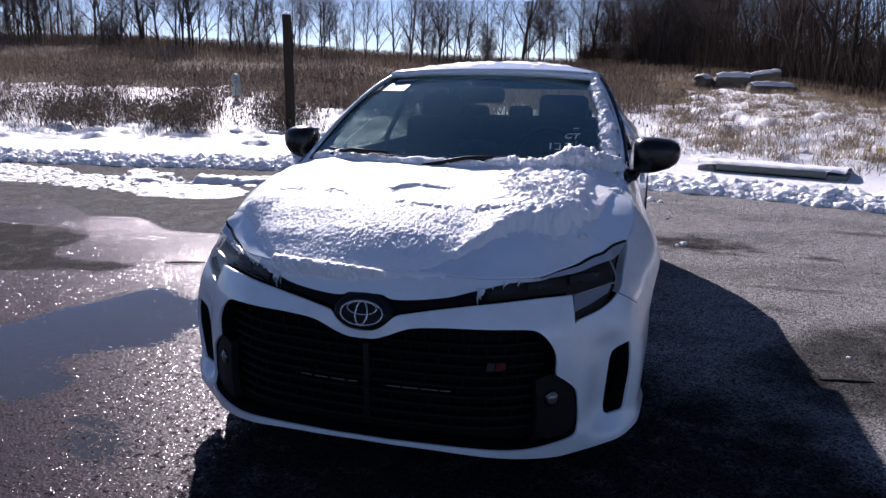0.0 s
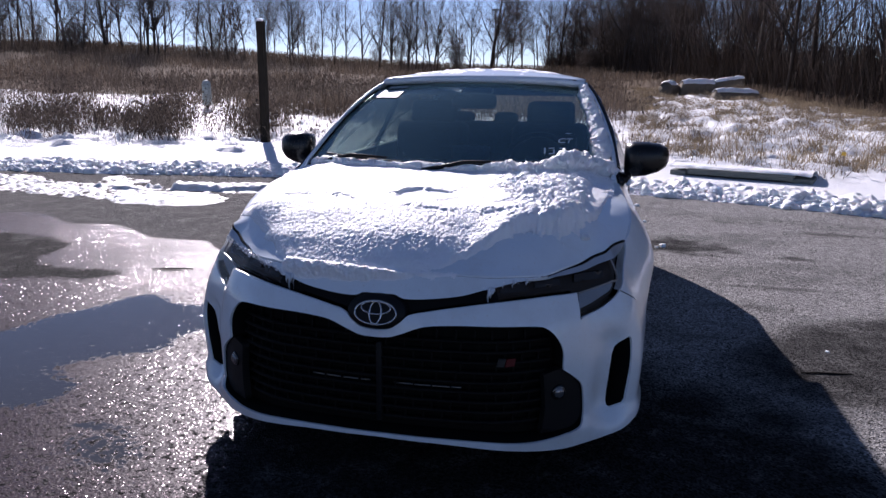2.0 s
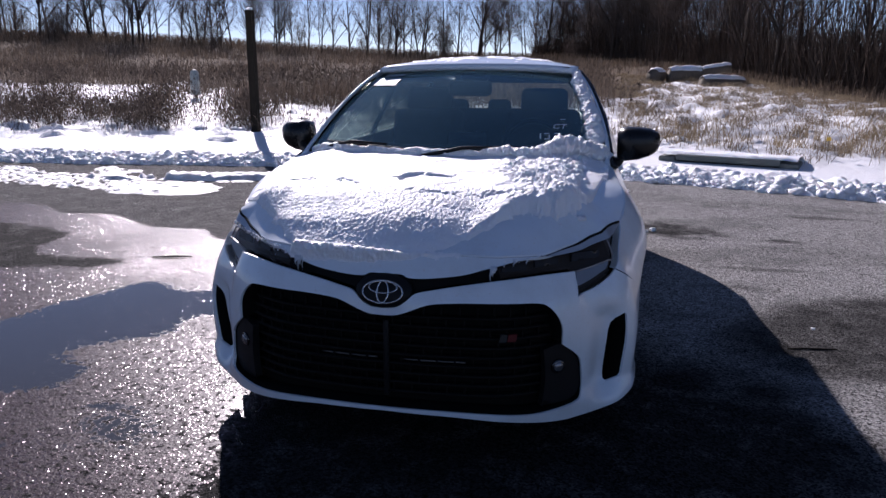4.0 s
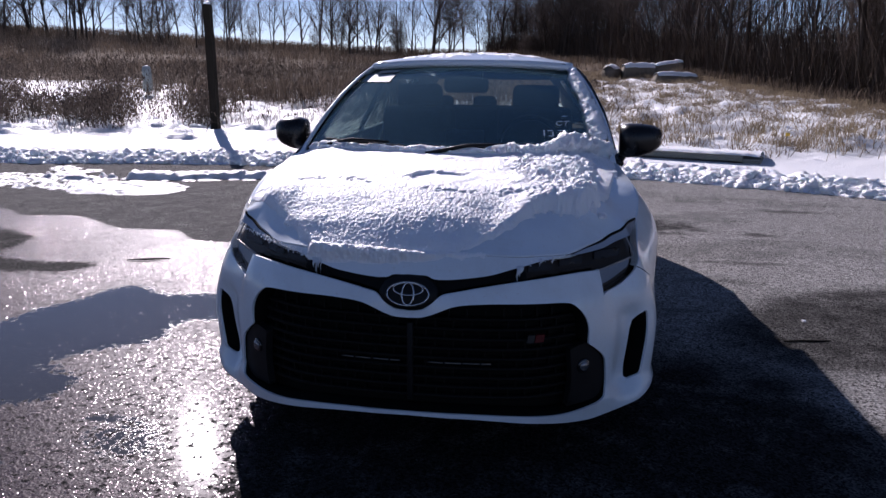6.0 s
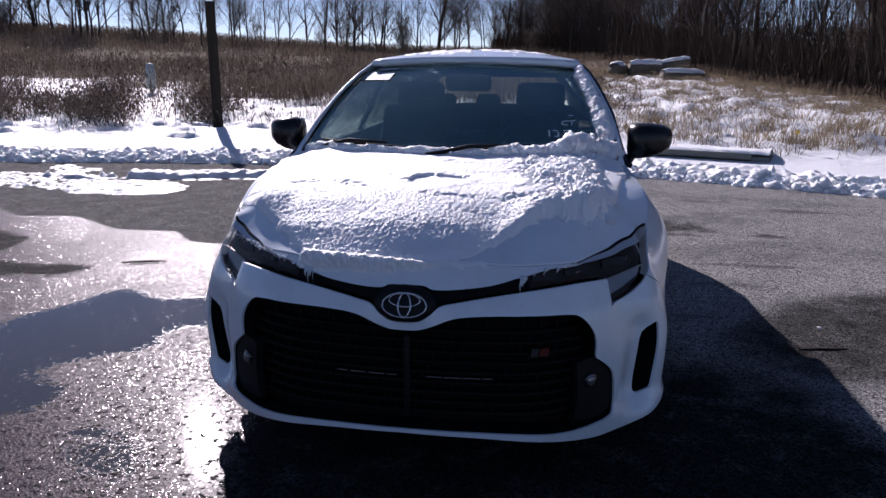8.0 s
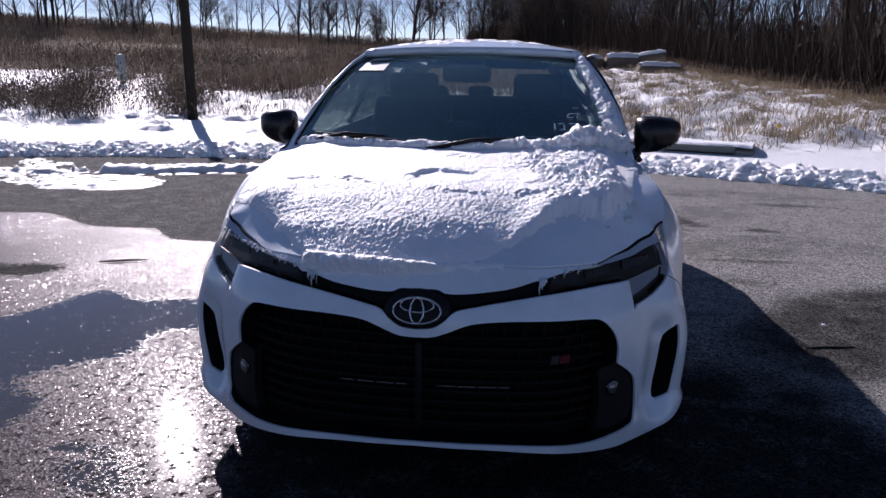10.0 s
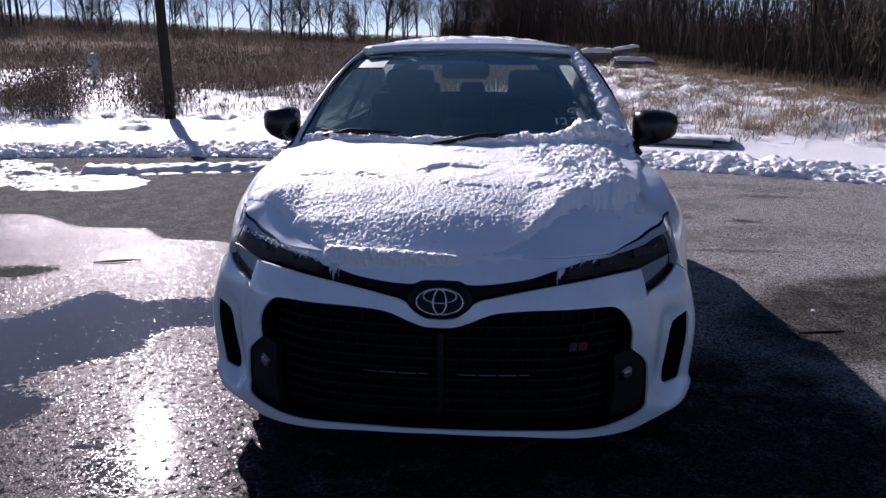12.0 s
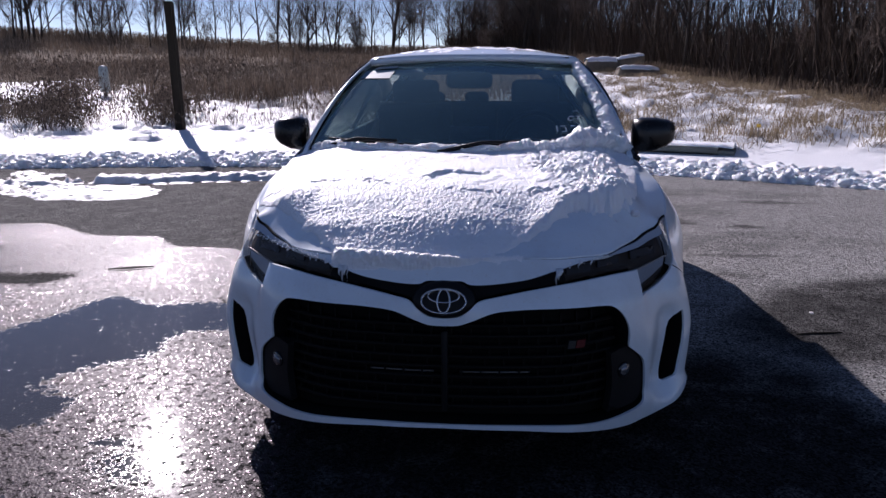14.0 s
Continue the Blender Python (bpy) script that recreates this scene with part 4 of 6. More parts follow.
for a, b, z in ((0.44, 0.56, 0.742), (0.60, 0.72, 0.750), (0.78, 0.90, 0.752)):
    cell = bent([(a, z - 0.012), (b, z - 0.010)], [(b, z - 0.010), (b + 0.01, z + 0.016)], [(b + 0.01, z + 0.016), (a + 0.01, z + 0.014)], [(a + 0.01, z + 0.014), (a, z - 0.012)])[:-1]
    child("lamp_cell", panel_mesh("lamp_cell", cell, [], lambda s, z, off: body(s, z, off - 0.024), 0.02, plain("lamp_chrome", (0.06, 0.052, 0.048), 0.25, metal=0.5), 0.01), head, "dim reflector cell")
bm = bmesh.new()
tube(bm, [body(s, z, -0.02) for s, z in cr([(0.785, 0.706), (0.86, 0.716), (0.95, 0.730), (0.99, 0.728), (1.03, 0.744), (1.055, 0.775), (1.05, 0.80)], 30)], 0.0035, 6)
part("light_strip", bm, LAMP_STRIP, head, "thin light strip")
other = thing("headlight")
other.parent = car
other["label"] = head["label"]
for o in list(head.children):
    q = flip(o)
    q.parent = other
    q.visible_shadow = o.visible_shadow

# doors, rear quarters, sills
belt = lambda y: float(np.interp(y, [1.42, 2.5, 3.6, 4.1], [1.005, 1.012, 1.02, 1.02]))


def side_panel(name, y0, y1, low, label="", arch=None):
    s0, s1 = sy(y0), sy(y1)
    bottom = arch or [(s1, low), (s0, low)]
    o = np.concatenate([line([(s0, low if not arch else bottom[-1][1]), (s0, belt(y0))], 0.05)[:-1], line([(s0, belt(y0)), (s1, belt(y1))], 0.05)[:-1], line([(s1, belt(y1)), bottom[0]], 0.05)[:-1], line(bottom, 0.04)[:-1]])
    ob = child(name, panel_mesh(name, o, [], body, 0.06, PAINT, 0.02), car, label)
    flip(ob)
    return ob


def handle_on(y):
    bm = bmesh.new()
    c = body(sy(y), 0.86, 0.02)
    rbox(bm, c, (0.03, 0.2, 0.03), 0.012)
    ob = part("door_handle", bm, PAINT, car)
    flip(ob)


side_panel("front_door", 1.43, 2.46, 0.26)
side_panel("rear_door", 2.47, 3.22, 0.26)
rear_arch = [(sy(4.0), 0.25)] + [(sy(3.62 - 0.37 * math.cos(a)), 0.33 + 0.37 * math.sin(a)) for a in np.linspace(math.pi * 0.97, 0.03, 16)] + [(sy(3.23), 0.26)]
side_panel("rear_quarter", 3.23, 4.0, 0.26, "", rear_arch)
handle_on(2.28)
handle_on(3.05)
tail = closed([(-(PS[-1] - sy(4.0)) , 0.25), (PS[-1] - sy(4.0), 0.25), (PS[-1] - sy(4.0), 1.02), (-(PS[-1] - sy(4.0)), 1.02)], 0.06)
child("tailgate", panel_mesh("tailgate", tail, [], lambda s, z, off: body(PS[-1] - np.abs(s), z, off) * np.stack([np.where(s < 0, -1, 1), np.ones_like(s), np.ones_like(s)], -1), 0.07, PAINT, 0.02), car)
for sgn in (1, -1):
    s0 = PS[-1]
    o = closed([(s0 - 0.75, 0.82), (s0 - 0.38, 0.86), (s0 - 0.38, 0.92), (s0 - 0.78, 0.95)], 0.04)
    child("tail_lamp", panel_mesh("tail_lamp", o * (sgn, 1), [], lambda s, z, off: body(s, z, off + 0.012), 0.05, RED, 0.02), car, "red tail lamp")
    bm = bmesh.new()
    rbox(bm, (0.84 * sgn, 2.30, 0.235), (0.10, 1.86, 0.10), 0.03)
    part("sill", bm, BLACK, car)
bm = bmesh.new()
rbox(bm, (0, 2.42, 0.30), (1.62, 3.5, 0.10), 0.03)
part("underbody", bm, MATT_BLACK, car)
# solid unseen boxes added to keep sun from leaking through the tail
bm = bmesh.new()
rbox(bm, (0, 3.86, 0.66), (1.30, 0.84, 0.62), 0.05)
rbox(bm, (0, 3.84, 0.86), (1.60, 0.84, 0.22), 0.05)
rbox(bm, (0, 4.2, 0.75), (1.36, 0.24, 0.56), 0.05)
part("luggage_bay", bm, MATT_BLACK, car)
for sgn in (1, -1):
    for wy in (0.98, 3.62):
        arc = [(0.37 * math.cos(a), 0.37 * math.sin(a)) for a in np.linspace(-0.15, math.pi + 0.15, 22)]
        liner = [[(x * sgn, wy + c, 0.325 + q) for c, q in arc] for x in (0.60, 0.93)]
        child("wheel_liner", grid_mesh("wheel_liner", liner, MATT_BLACK, thick=0.006), car)
# engine stand-in, with an unseen tray added against sun leaking forward
bm = bmesh.new()
rbox(bm, (0, 0.68, 0.50), (1.20, 0.54, 0.46), 0.05)
rbox(bm, (0, 0.50, 0.27), (1.40, 0.26, 0.08), 0.03)
part("engine_block", bm, MATT_BLACK, car)

# flaps added to stop sun leaking through the gap before the front wheels
for sgn in (1, -1):
    bm = bmesh.new()
    rbox(bm, (0.72 * sgn, 0.585, 0.22), (0.34, 0.03, 0.20), 0.01)
    part("air_dam", bm, BLACK, car)


# wheels
def wheel(x, y):
    hub = thing("wheel", x, y, 0.325)
    hub.parent = car
    w = 0.235
    prof = [(-w / 2, 0.235), (-w / 2, 0.30), (-w / 2 + 0.03, 0.322), (w / 2 - 0.03, 0.322), (w / 2, 0.30), (w / 2, 0.235)]
    a = np.linspace(0, math.tau, 49)[:-1]
    child("tyre", grid_mesh("tyre", np.stack([np.stack([np.full(48, px), r * np.cos(a), r * np.sin(a)], -1) for px, r in prof], 0), RUBBER, close=True), hub, "black tyre")
    sg = 1 if x > 0 else -1
    rim_p = [(-0.09, 0.236), (0.07, 0.232), (0.105, 0.236), (0.11, 0.226), (0.05, 0.205)]
    child("rim", grid_mesh("rim", np.stack([np.stack([np.full(48, px * sg), r * np.cos(a), r * np.sin(a)], -1) for px, r in rim_p], 0), BLACK, close=True), hub, "dark alloy rim")
    for k in range(15):
        bm = bmesh.new()
        t = k * math.tau / 15
        tube(bm, [(0.085 * sg, 0.05 * math.cos(t), 0.05 * math.sin(t)), (0.095 * sg, 0.22 * math.cos(t + 0.08), 0.22 * math.sin(t + 0.08))], [0.014, 0.009], 6)
        part("spoke", bm, BLACK, hub)
    bm = bmesh.new()
    bmesh.ops.create_cone(bm, cap_ends=True, segments=24, radius1=0.17, radius2=0.17, depth=0.02, matrix=pose(0.03 * sg, 0, 0, 0, 90, 0))
    part("brake_disc", bm, STEEL, hub)
    bm = bmesh.new()
    bmesh.ops.create_cone(bm, cap_ends=True, segments=16, radius1=0.06, radius2=0.05, depth=0.04, matrix=pose(0.08 * sg, 0, 0, 0, 90, 0))
    part("hub_cap", bm, BLACK, hub)


for wx in (0.81, -0.81):
    for wy in (0.98, 3.62):
        wheel(wx, wy)

# roof, pillars, glass
WS_SIDE = [(0.766, 1.30, 1.040), (0.712, 1.65, 1.232), (0.645, 1.90, 1.358), (0.588, 2.04, 1.420)]
PILLAR = [(0.785, 1.33, 1.032), (0.724, 1.68, 1.240), (0.655, 1.93, 1.370), (0.600, 2.07, 1.430)]


def ws_row(k):
    u = k / 3
    x, y, z = WS_SIDE[k]
    yc, zc = (1.10, 1.42, 1.70, 1.930)[k], (1.040, 1.222, 1.352, 1.440)[k]
    return [(-x, y, z), (-x * 0.6, yc + (y - yc) * 0.36, zc + (z - zc) * 0.36), (0, yc, zc), (x * 0.6, yc + (y - yc) * 0.36, zc + (z - zc) * 0.36), (x, y, z)]


WS_ROWS = [ws_row(k) for k in range(4)]
def facing(ob, way):
    """Turns a pane's faces out of the cabin (1) or into it (-1)."""
    me = ob.data
    mid = Vector((0, 2.7, 1.15))
    total = sum((p.center - mid).dot(p.normal) for p in me.polygons)
    if total * way < 0:
        me.flip_normals()
    return ob


facing(child("windscreen", grid_mesh("windscreen", loft(WS_ROWS, 20, 30), GLASS), car, "tinted windscreen"), 1)
band = []
g = loft(WS_ROWS, 40, 40)
for nm, rows_, cols_ in (("screen_edge", slice(36, 40), slice(0, 40)), ("screen_edge", slice(0, 4), slice(0, 40))):
    child(nm, grid_mesh(nm, g[rows_, cols_] + (0, 0.004, -0.004), GLOSS_BLACK), car)
for cols_ in (slice(0, 2), slice(38, 40)):
    child("screen_edge", grid_mesh("screen_edge", g[:, cols_] + (0, 0.004, -0.004), GLOSS_BLACK), car)
inner = np.array(WS_SIDE) + (0.004, -0.004, 0.004)
mid = (np.array(WS_SIDE) + np.array(PILLAR)) / 2 + (0.004, -0.008, 0.006)
pil = child("pillar", grid_mesh("pillar", loft([np.vstack([(0.770, 1.20, 0.985), inner]), np.vstack([(0.796, 1.19, 0.990), mid])], 5, 28), PAINT, thick=-0.02), car, "white windscreen pillar")
flip(pil)
flip(child("pillar_edge", grid_mesh("pillar_edge", loft([np.vstack([(0.796, 1.192, 0.989), mid]), np.vstack([(0.822, 1.20, 0.975), PILLAR])], 5, 28), GLOSS_BLACK, thick=-0.02), car))
child("pillar_edge", grid_mesh("pillar_edge", loft([np.vstack([(0.796, 1.192, 0.989), mid]), np.vstack([(0.822, 1.20, 0.975), PILLAR])], 5, 28), GLOSS_BLACK, thick=-0.02), car)
ob = child("pillar_lining", grid_mesh("pillar_lining", loft([np.array(WS_SIDE) + (-0.02, 0.03, -0.012), np.array(PILLAR) + (-0.03, 0.03, -0.012)], 4, 24), CLOTH), car)
flip(ob)

ROOF_Y = [1.99, 2.2, 2.6, 3.1, 3.6, 4.0, 4.22]
ROOF_W = [0.590, 0.588, 0.56, 0.53, 0.505, 0.48, 0.45]
ROOF_C = [1.448, 1.480, 1.500, 1.495, 1.465, 1.425, 1.40]
ROOF_E = [1.425, 1.438, 1.438, 1.425, 1.405, 1.375, 1.355]


def roof_z(x, y):
    c, e, w = herm(ROOF_Y, ROOF_C, y), herm(ROOF_Y, ROOF_E, y), herm(ROOF_Y, ROOF_W, y)
    return c - (c - e) * (np.abs(x) / w) ** 2.5


rows = []
for y in np.linspace(1.93, 4.22, 26):
    w = float(herm(ROOF_Y, ROOF_W, y))
    xs = np.linspace(-1, 1, 25) * w
    yy = y + 0.07 * (np.abs(xs) / w) ** 2 * (1 if y < 2.3 else 0.3)
    rows.append(np.stack([xs, yy, roof_z(xs, np.maximum(yy, 1.93)) + (0.0 if y > 1.95 else -0.006)], -1))
child("roof", grid_mesh("roof", np.stack(rows, 0), PAINT, thick=-0.03), car, "white roof with thin snow")
# side: roof rail, windows, posts
rail_out = lambda y: (float(herm(ROOF_Y, ROOF_W, y)), y, float(herm(ROOF_Y, ROOF_E, y)))
sill_at = lambda y: tuple((body(sy(min(y, 4.0)), belt(min(y, 4.0)), -0.01) + (0, max(0, y - 4.0), 0)).tolist())
rail_low = lambda y: tuple(np.array(rail_out(y)) + (0.045, 0, -0.07))
ys = [2.03, 2.4, 2.9, 3.4, 3.9]
rl = child("roof_rail", grid_mesh("roof_rail", loft([[rail_out(y) for y in ys], [tuple(np.array(rail_out(y)) + (0.022, 0, -0.02)) for y in ys], [rail_low(y) for y in ys]], 5, 24), PAINT, thick=-0.02), car)
flip(rl)
ob = child("rail_lining", grid_mesh("rail_lining", loft([[tuple(np.array(rail_out(y)) + (-0.03, 0, -0.035)) for y in ys], [tuple(np.array(rail_low(y)) + (-0.03, 0, -0.01)) for y in ys]], 4, 24), CLOTH), car)
flip(ob)


def side_window(name, low, high, material_, label=""):
    ob = facing(child(name, grid_mesh(name, loft([low, high], 6, 14), material_), car, label), -1)
    facing(flip(ob), -1)


side_window("front_window", [sill_at(y) for y in (1.50, 1.9, 2.42)], [(0.745, 1.72, 1.225), (0.675, 2.02, 1.355), rail_low(2.42)], SIDE_GLASS, "dark side window")
side_window("rear_window", [sill_at(y) for y in (2.50, 2.9, 3.3)], [rail_low(2.50), rail_low(2.9), rail_low(3.28)], SIDE_GLASS, "dark side window")
for nm, low, high, mt in (("mirror_corner", [(0.80, 1.36, 1.015), sill_at(1.50)], [(0.755, 1.66, 1.20), (0.745, 1.72, 1.225)], GLOSS_BLACK), ("pillar_trim", [(0.755, 1.66, 1.20), (0.745, 1.72, 1.225)], [(0.625, 2.06, 1.405), (0.675, 2.02, 1.355)], GLOSS_BLACK),
                          ("door_post", [sill_at(2.42), sill_at(2.50)], [rail_low(2.42), rail_low(2.50)], GLOSS_BLACK), ("rear_post", [sill_at(3.3), sill_at(3.7), sill_at(4.15)], [rail_low(3.28), rail_low(3.6), rail_low(3.95)], PAINT)):
    ob = child(nm, grid_mesh(nm, loft([low, high], 8, 8), mt, thick=-0.015), car)
    flip(ob)
    if mt is PAINT:
        flip(child("post_lining", grid_mesh("post_lining", loft([low, high], 8, 8) - (0.03, 0.01, 0), CLOTH), car))
        child("post_lining", grid_mesh("post_lining", loft([low, high], 8, 8) - (0.03, 0.01, 0), CLOTH), car)
rw = [[(-0.62, 4.24, 1.02), (0, 4.37, 1.02), (0.62, 4.24, 1.02)], [(-0.56, 4.16, 1.2), (0, 4.26, 1.2), (0.56, 4.16, 1.2)], [(-0.50, 4.05, 1.36), (0, 4.12, 1.38), (0.50, 4.05, 1.36)]]
bm = bmesh.new()
rbox(bm, (0, 3.97, 1.385), (1.0, 0.10, 0.09), 0.02)
part("rear_header", bm, CLOTH, car)
facing(child("hatch_window", grid_mesh("hatch_window", loft(rw, 8, 14), REAR_GLASS), car, "rear window"), -1)

edge = [(0.63, 4.23, 0.98), (0.56, 4.16, 1.2), (0.49, 4.05, 1.40)]
post = [tuple(np.array(sill_at(4.0)) + (0, 0, -0.04)), tuple((np.array(sill_at(4.0)) + np.array(rail_low(3.85))) / 2), tuple(np.array(rail_low(3.85)) + (0, 0, 0.05))]
flip(child("hatch_pillar", grid_mesh("hatch_pillar", loft([edge, post], 6, 12), BLACK, thick=-0.02), car))

# mirrors
ang = np.linspace(0, math.tau, 33)[:-1]


def section(x, yc, zc, ry, rz, p=2.6):
    cs, sn = np.cos(ang), np.sin(ang)
    return np.stack([np.full(32, x), yc + ry * np.sign(cs) * np.abs(cs) ** (2 / p), zc + rz * np.sign(sn) * np.abs(sn) ** (2 / p)], -1)


secs = [section(x, yc, zc, ry, rz) for x, yc, zc, ry, rz in ((0.826, 1.44, 1.078, 0.02, 0.04), (0.832, 1.44, 1.078, 0.06, 0.076), (0.87, 1.435, 1.080, 0.082, 0.086), (0.93, 1.435, 1.084, 0.086, 0.082), (0.99, 1.445, 1.090, 0.074, 0.068), (1.025, 1.455, 1.094, 0.052, 0.048), (1.038, 1.462, 1.095, 0.02, 0.02))]
mir = thing("door_mirror")
mir.parent = car
mir["label"] = "gloss black door mirror"
child("mirror_shell", grid_mesh("mirror_shell", np.stack(secs, 0), MIRROR_BLACK, close=True, caps=True), mir)
foot = [section(x, yc, zc, ry, rz) for x, yc, zc, ry, rz in ((0.80, 1.47, 0.975, 0.06, 0.026), (0.845, 1.47, 0.985, 0.055, 0.030), (0.87, 1.46, 1.035, 0.05, 0.04))]
child("mirror_foot", grid_mesh("mirror_foot", np.stack(foot, 0), MIRROR_BLACK, close=True, caps=True), mir)
bm = bmesh.new()
rbox(bm, (0.925, 1.516, 1.102), (0.15, 0.006, 0.10), 0.002)
part("mirror_glass", bm, CHROME, mir)
mir2 = thing("door_mirror")
mir2.parent = car
mir2["label"] = mir["label"]
for o in list(mir.children):
    q = flip(o)
    q.parent = mir2
    for v in q.data.vertices:
        v.co.x = -0.826 + (v.co.x + 0.826) * 0.84

# wipers and cowl
bm = bmesh.new()
child("cowl", grid_mesh("cowl", loft([[(-0.75, 1.27, 0.992), (-0.4, 1.16, 1.006), (0, 1.11, 1.012), (0.4, 1.16, 1.006), (0.75, 1.27, 0.992)], [(-0.70, 1.33, 1.04), (-0.4, 1.22, 1.035), (0, 1.14, 1.032), (0.4, 1.22, 1.035), (0.70, 1.33, 1.04)]], 6, 30), BLACK), car, "black scuttle under the windscreen")
bm.free()
for pts in ([(-0.68, 1.29, 1.072), (-0.52, 1.225, 1.066), (-0.32, 1.17, 1.058), (-0.10, 1.148, 1.054)], [(-0.14, 1.15, 1.056), (0.08, 1.145, 1.057), (0.26, 1.155, 1.060), (0.40, 1.18, 1.064)]):
    w = thing("wiper")
    w.parent = car
    bm = bmesh.new()
    tube(bm, cr(pts, 14), 0.005, 6)
    part("wiper_blade", bm, BLACK, w, "black rubber blade")
    bm = bmesh.new()
    tube(bm, [Vector(pts[0]) + Vector((0.02, -0.06, -0.03)), Vector(pts[1]) + Vector((0, -0.03, 0.012)), Vector(pts[2]) + Vector((0, 0, 0.014))], [0.012, 0.010, 0.006], 6)
    part("wiper_arm", bm, BLACK, w)

# cabin
bm = bmesh.new()
g = loft([[(-0.72, 1.28, 0.99), (0, 1.15, 1.0), (0.72, 1.28, 0.99)], [(-0.74, 1.55, 1.015), (0, 1.48, 1.02), (0.74, 1.55, 1.015)], [(-0.74, 1.74, 1.0), (0, 1.72, 1.0), (0.74, 1.74, 1.0)], [(-0.74, 1.80, 0.80), (0, 1.80, 0.78), (0.74, 1.80, 0.80)]], 16, 20)
child("dashboard", grid_mesh("dashboard", g, DASH), car, "black dashboard")
bm.free()
bm = bmesh.new()
rbox(bm, (0, 1.70, 1.03), (0.22, 0.03, 0.14), 0.012, pose(0, 0, 0, -15))
part("centre_screen", bm, GLOSS_BLACK, car)
sw = thing("steering_wheel")
sw.parent = car
bm = bmesh.new()
wm = pose(0.36, 1.86, 0.99, 66)
tube(bm, [wm @ Vector((0.18 * math.cos(a), 0.18 * math.sin(a), 0)) for a in np.linspace(0, math.tau, 33)], 0.015, 8, False)
part("wheel_ring", bm, BLACK, sw)
bm = bmesh.new()
tube(bm, [wm @ Vector((-0.17, 0, 0)), wm @ Vector((0, -0.02, -0.01)), wm @ Vector((0.17, 0, 0))], [0.014, 0.05, 0.014], 8)
part("wheel_boss", bm, BLACK, sw)


def seat(x, y, wide, top, head_top, heads):
    st = thing("seat")
    st.parent = car
    st["label"] = "black cloth seat"
    bm = bmesh.new()
    rbox(bm, (x, y - 0.28, 0.56), (wide, 0.52, 0.16), 0.05)
    part("cushion", bm, CLOTH, st)
    bm = bmesh.new()
    rbox(bm, (x, y + 0.06, 0.30 + top / 2), (wide * 0.96, 0.14, top - 0.60), 0.06, pose(0, 0, 0, -12), 3)
    part("backrest", bm, CLOTH, st)
    for hx, hw in heads:
        bm = bmesh.new()
        rbox(bm, (x + hx, y + 0.14, head_top - 0.08), (hw, 0.10, 0.17), 0.04, pose(0, 0, 0, -10), 3)
        part("headrest", bm, CLOTH, st)
        for q in (-0.05, 0.05):
            bm = bmesh.new()
            tube(bm, [(x + hx + q, y + 0.13, top - 0.12), (x + hx + q, y + 0.14, head_top - 0.12)], 0.006, 6)
            part("headrest_rod", bm, STEEL, st)


seat(0.38, 2.28, 0.50, 1.20, 1.325, ((0, 0.30),))
seat(-0.38, 2.28, 0.50, 1.20, 1.325, ((0, 0.30),))
seat(0, 3.10, 1.25, 1.165, 1.222, ((-0.38, 0.24), (-0.02, 0.18), (0.38, 0.24)))
rv = thing("rear_view_mirror")
rv.parent = car
bm = bmesh.new()
rbox(bm, (-0.007, 1.82, 1.338), (0.256, 0.04, 0.088), 0.03, None, 4)
part("mirror_case", bm, BLACK, rv)
bm = bmesh.new()
rbox(bm, (-0.005, 1.965, 1.395), (0.16, 0.13, 0.035), 0.015)
part("sensor_box", bm, BLACK, rv)
bm = bmesh.new()
rbox(bm, (0, 2.9, 1.452), (1.1, 1.8, 0.02), 0.008)
part("headliner", bm, plain("headliner_cloth", (0.05, 0.05, 0.052), 0.9), car)

# papers and marker writing on the glass
gs = loft(WS_ROWS, 81, 81)


def on_glass(u, v, off=0.006):
    """A place on the glass: u across from -1 to 1, v up from 0 to 1."""
    i, j = v * 80, (u + 1) * 40
    i0, j0 = int(min(i, 79)), int(min(j, 79))
    p = gs[i0, j0] + (gs[i0 + 1, j0] - gs[i0, j0]) * (i - i0) + (gs[i0, j0 + 1] - gs[i0, j0]) * (j - j0)
    n = Vector(gs[i0, j0 + 1] - gs[i0, j0]).cross(Vector(gs[i0 + 1, j0] - gs[i0, j0])).normalized()
    return Vector(p) + n * off * (1 if n.y < 0 else -1)


def sheet(name, u0, u1, v0, v1, mt, off, label=""):
    g = [[on_glass(u, v, off) for u in np.linspace(u0, u1, 8)] for v in np.linspace(v0, v1, 4)]
    return child(name, grid_mesh(name, g, mt), car, label)


sheet("sticker", -0.88, -0.64, 0.885, 0.930, plain("printed_paper", (0.42, 0.45, 0.46), 0.6, vary=0.4, scale=60), 0.004, "white paper strip on the glass")
sheet("window_form", -0.955, -0.63, 0.70, 0.845, plain("pale_paper", (0.17, 0.25, 0.31), 0.6), 0.004, "pale blue paper form on the glass")
CHALK = plain("white_marker", (0.62, 0.64, 0.66), 0.8)
fc = bpy.data.curves.new("marker_writing", "FONT")
fc.body, fc.size, fc.extrude, fc.shear = "CT", 0.058, 0.0006, 0.25
fo = bpy.data.objects.new("marker_tmp", fc)
scene.collection.objects.link(fo)
bpy.context.view_layer.update()
tm = bpy.data.meshes.new_from_object(fo.evaluated_get(bpy.context.evaluated_depsgraph_get()))
bpy.data.objects.remove(fo)
o0, ox, oy = on_glass(0.615, 0.215), (on_glass(0.745, 0.215) - on_glass(0.615, 0.215)).normalized(), (on_glass(0.615, 0.285) - on_glass(0.615, 0.215)).normalized()
tm.transform(Matrix.Translation(o0) @ Matrix((ox, oy, ox.cross(oy))).transposed().to_4x4())
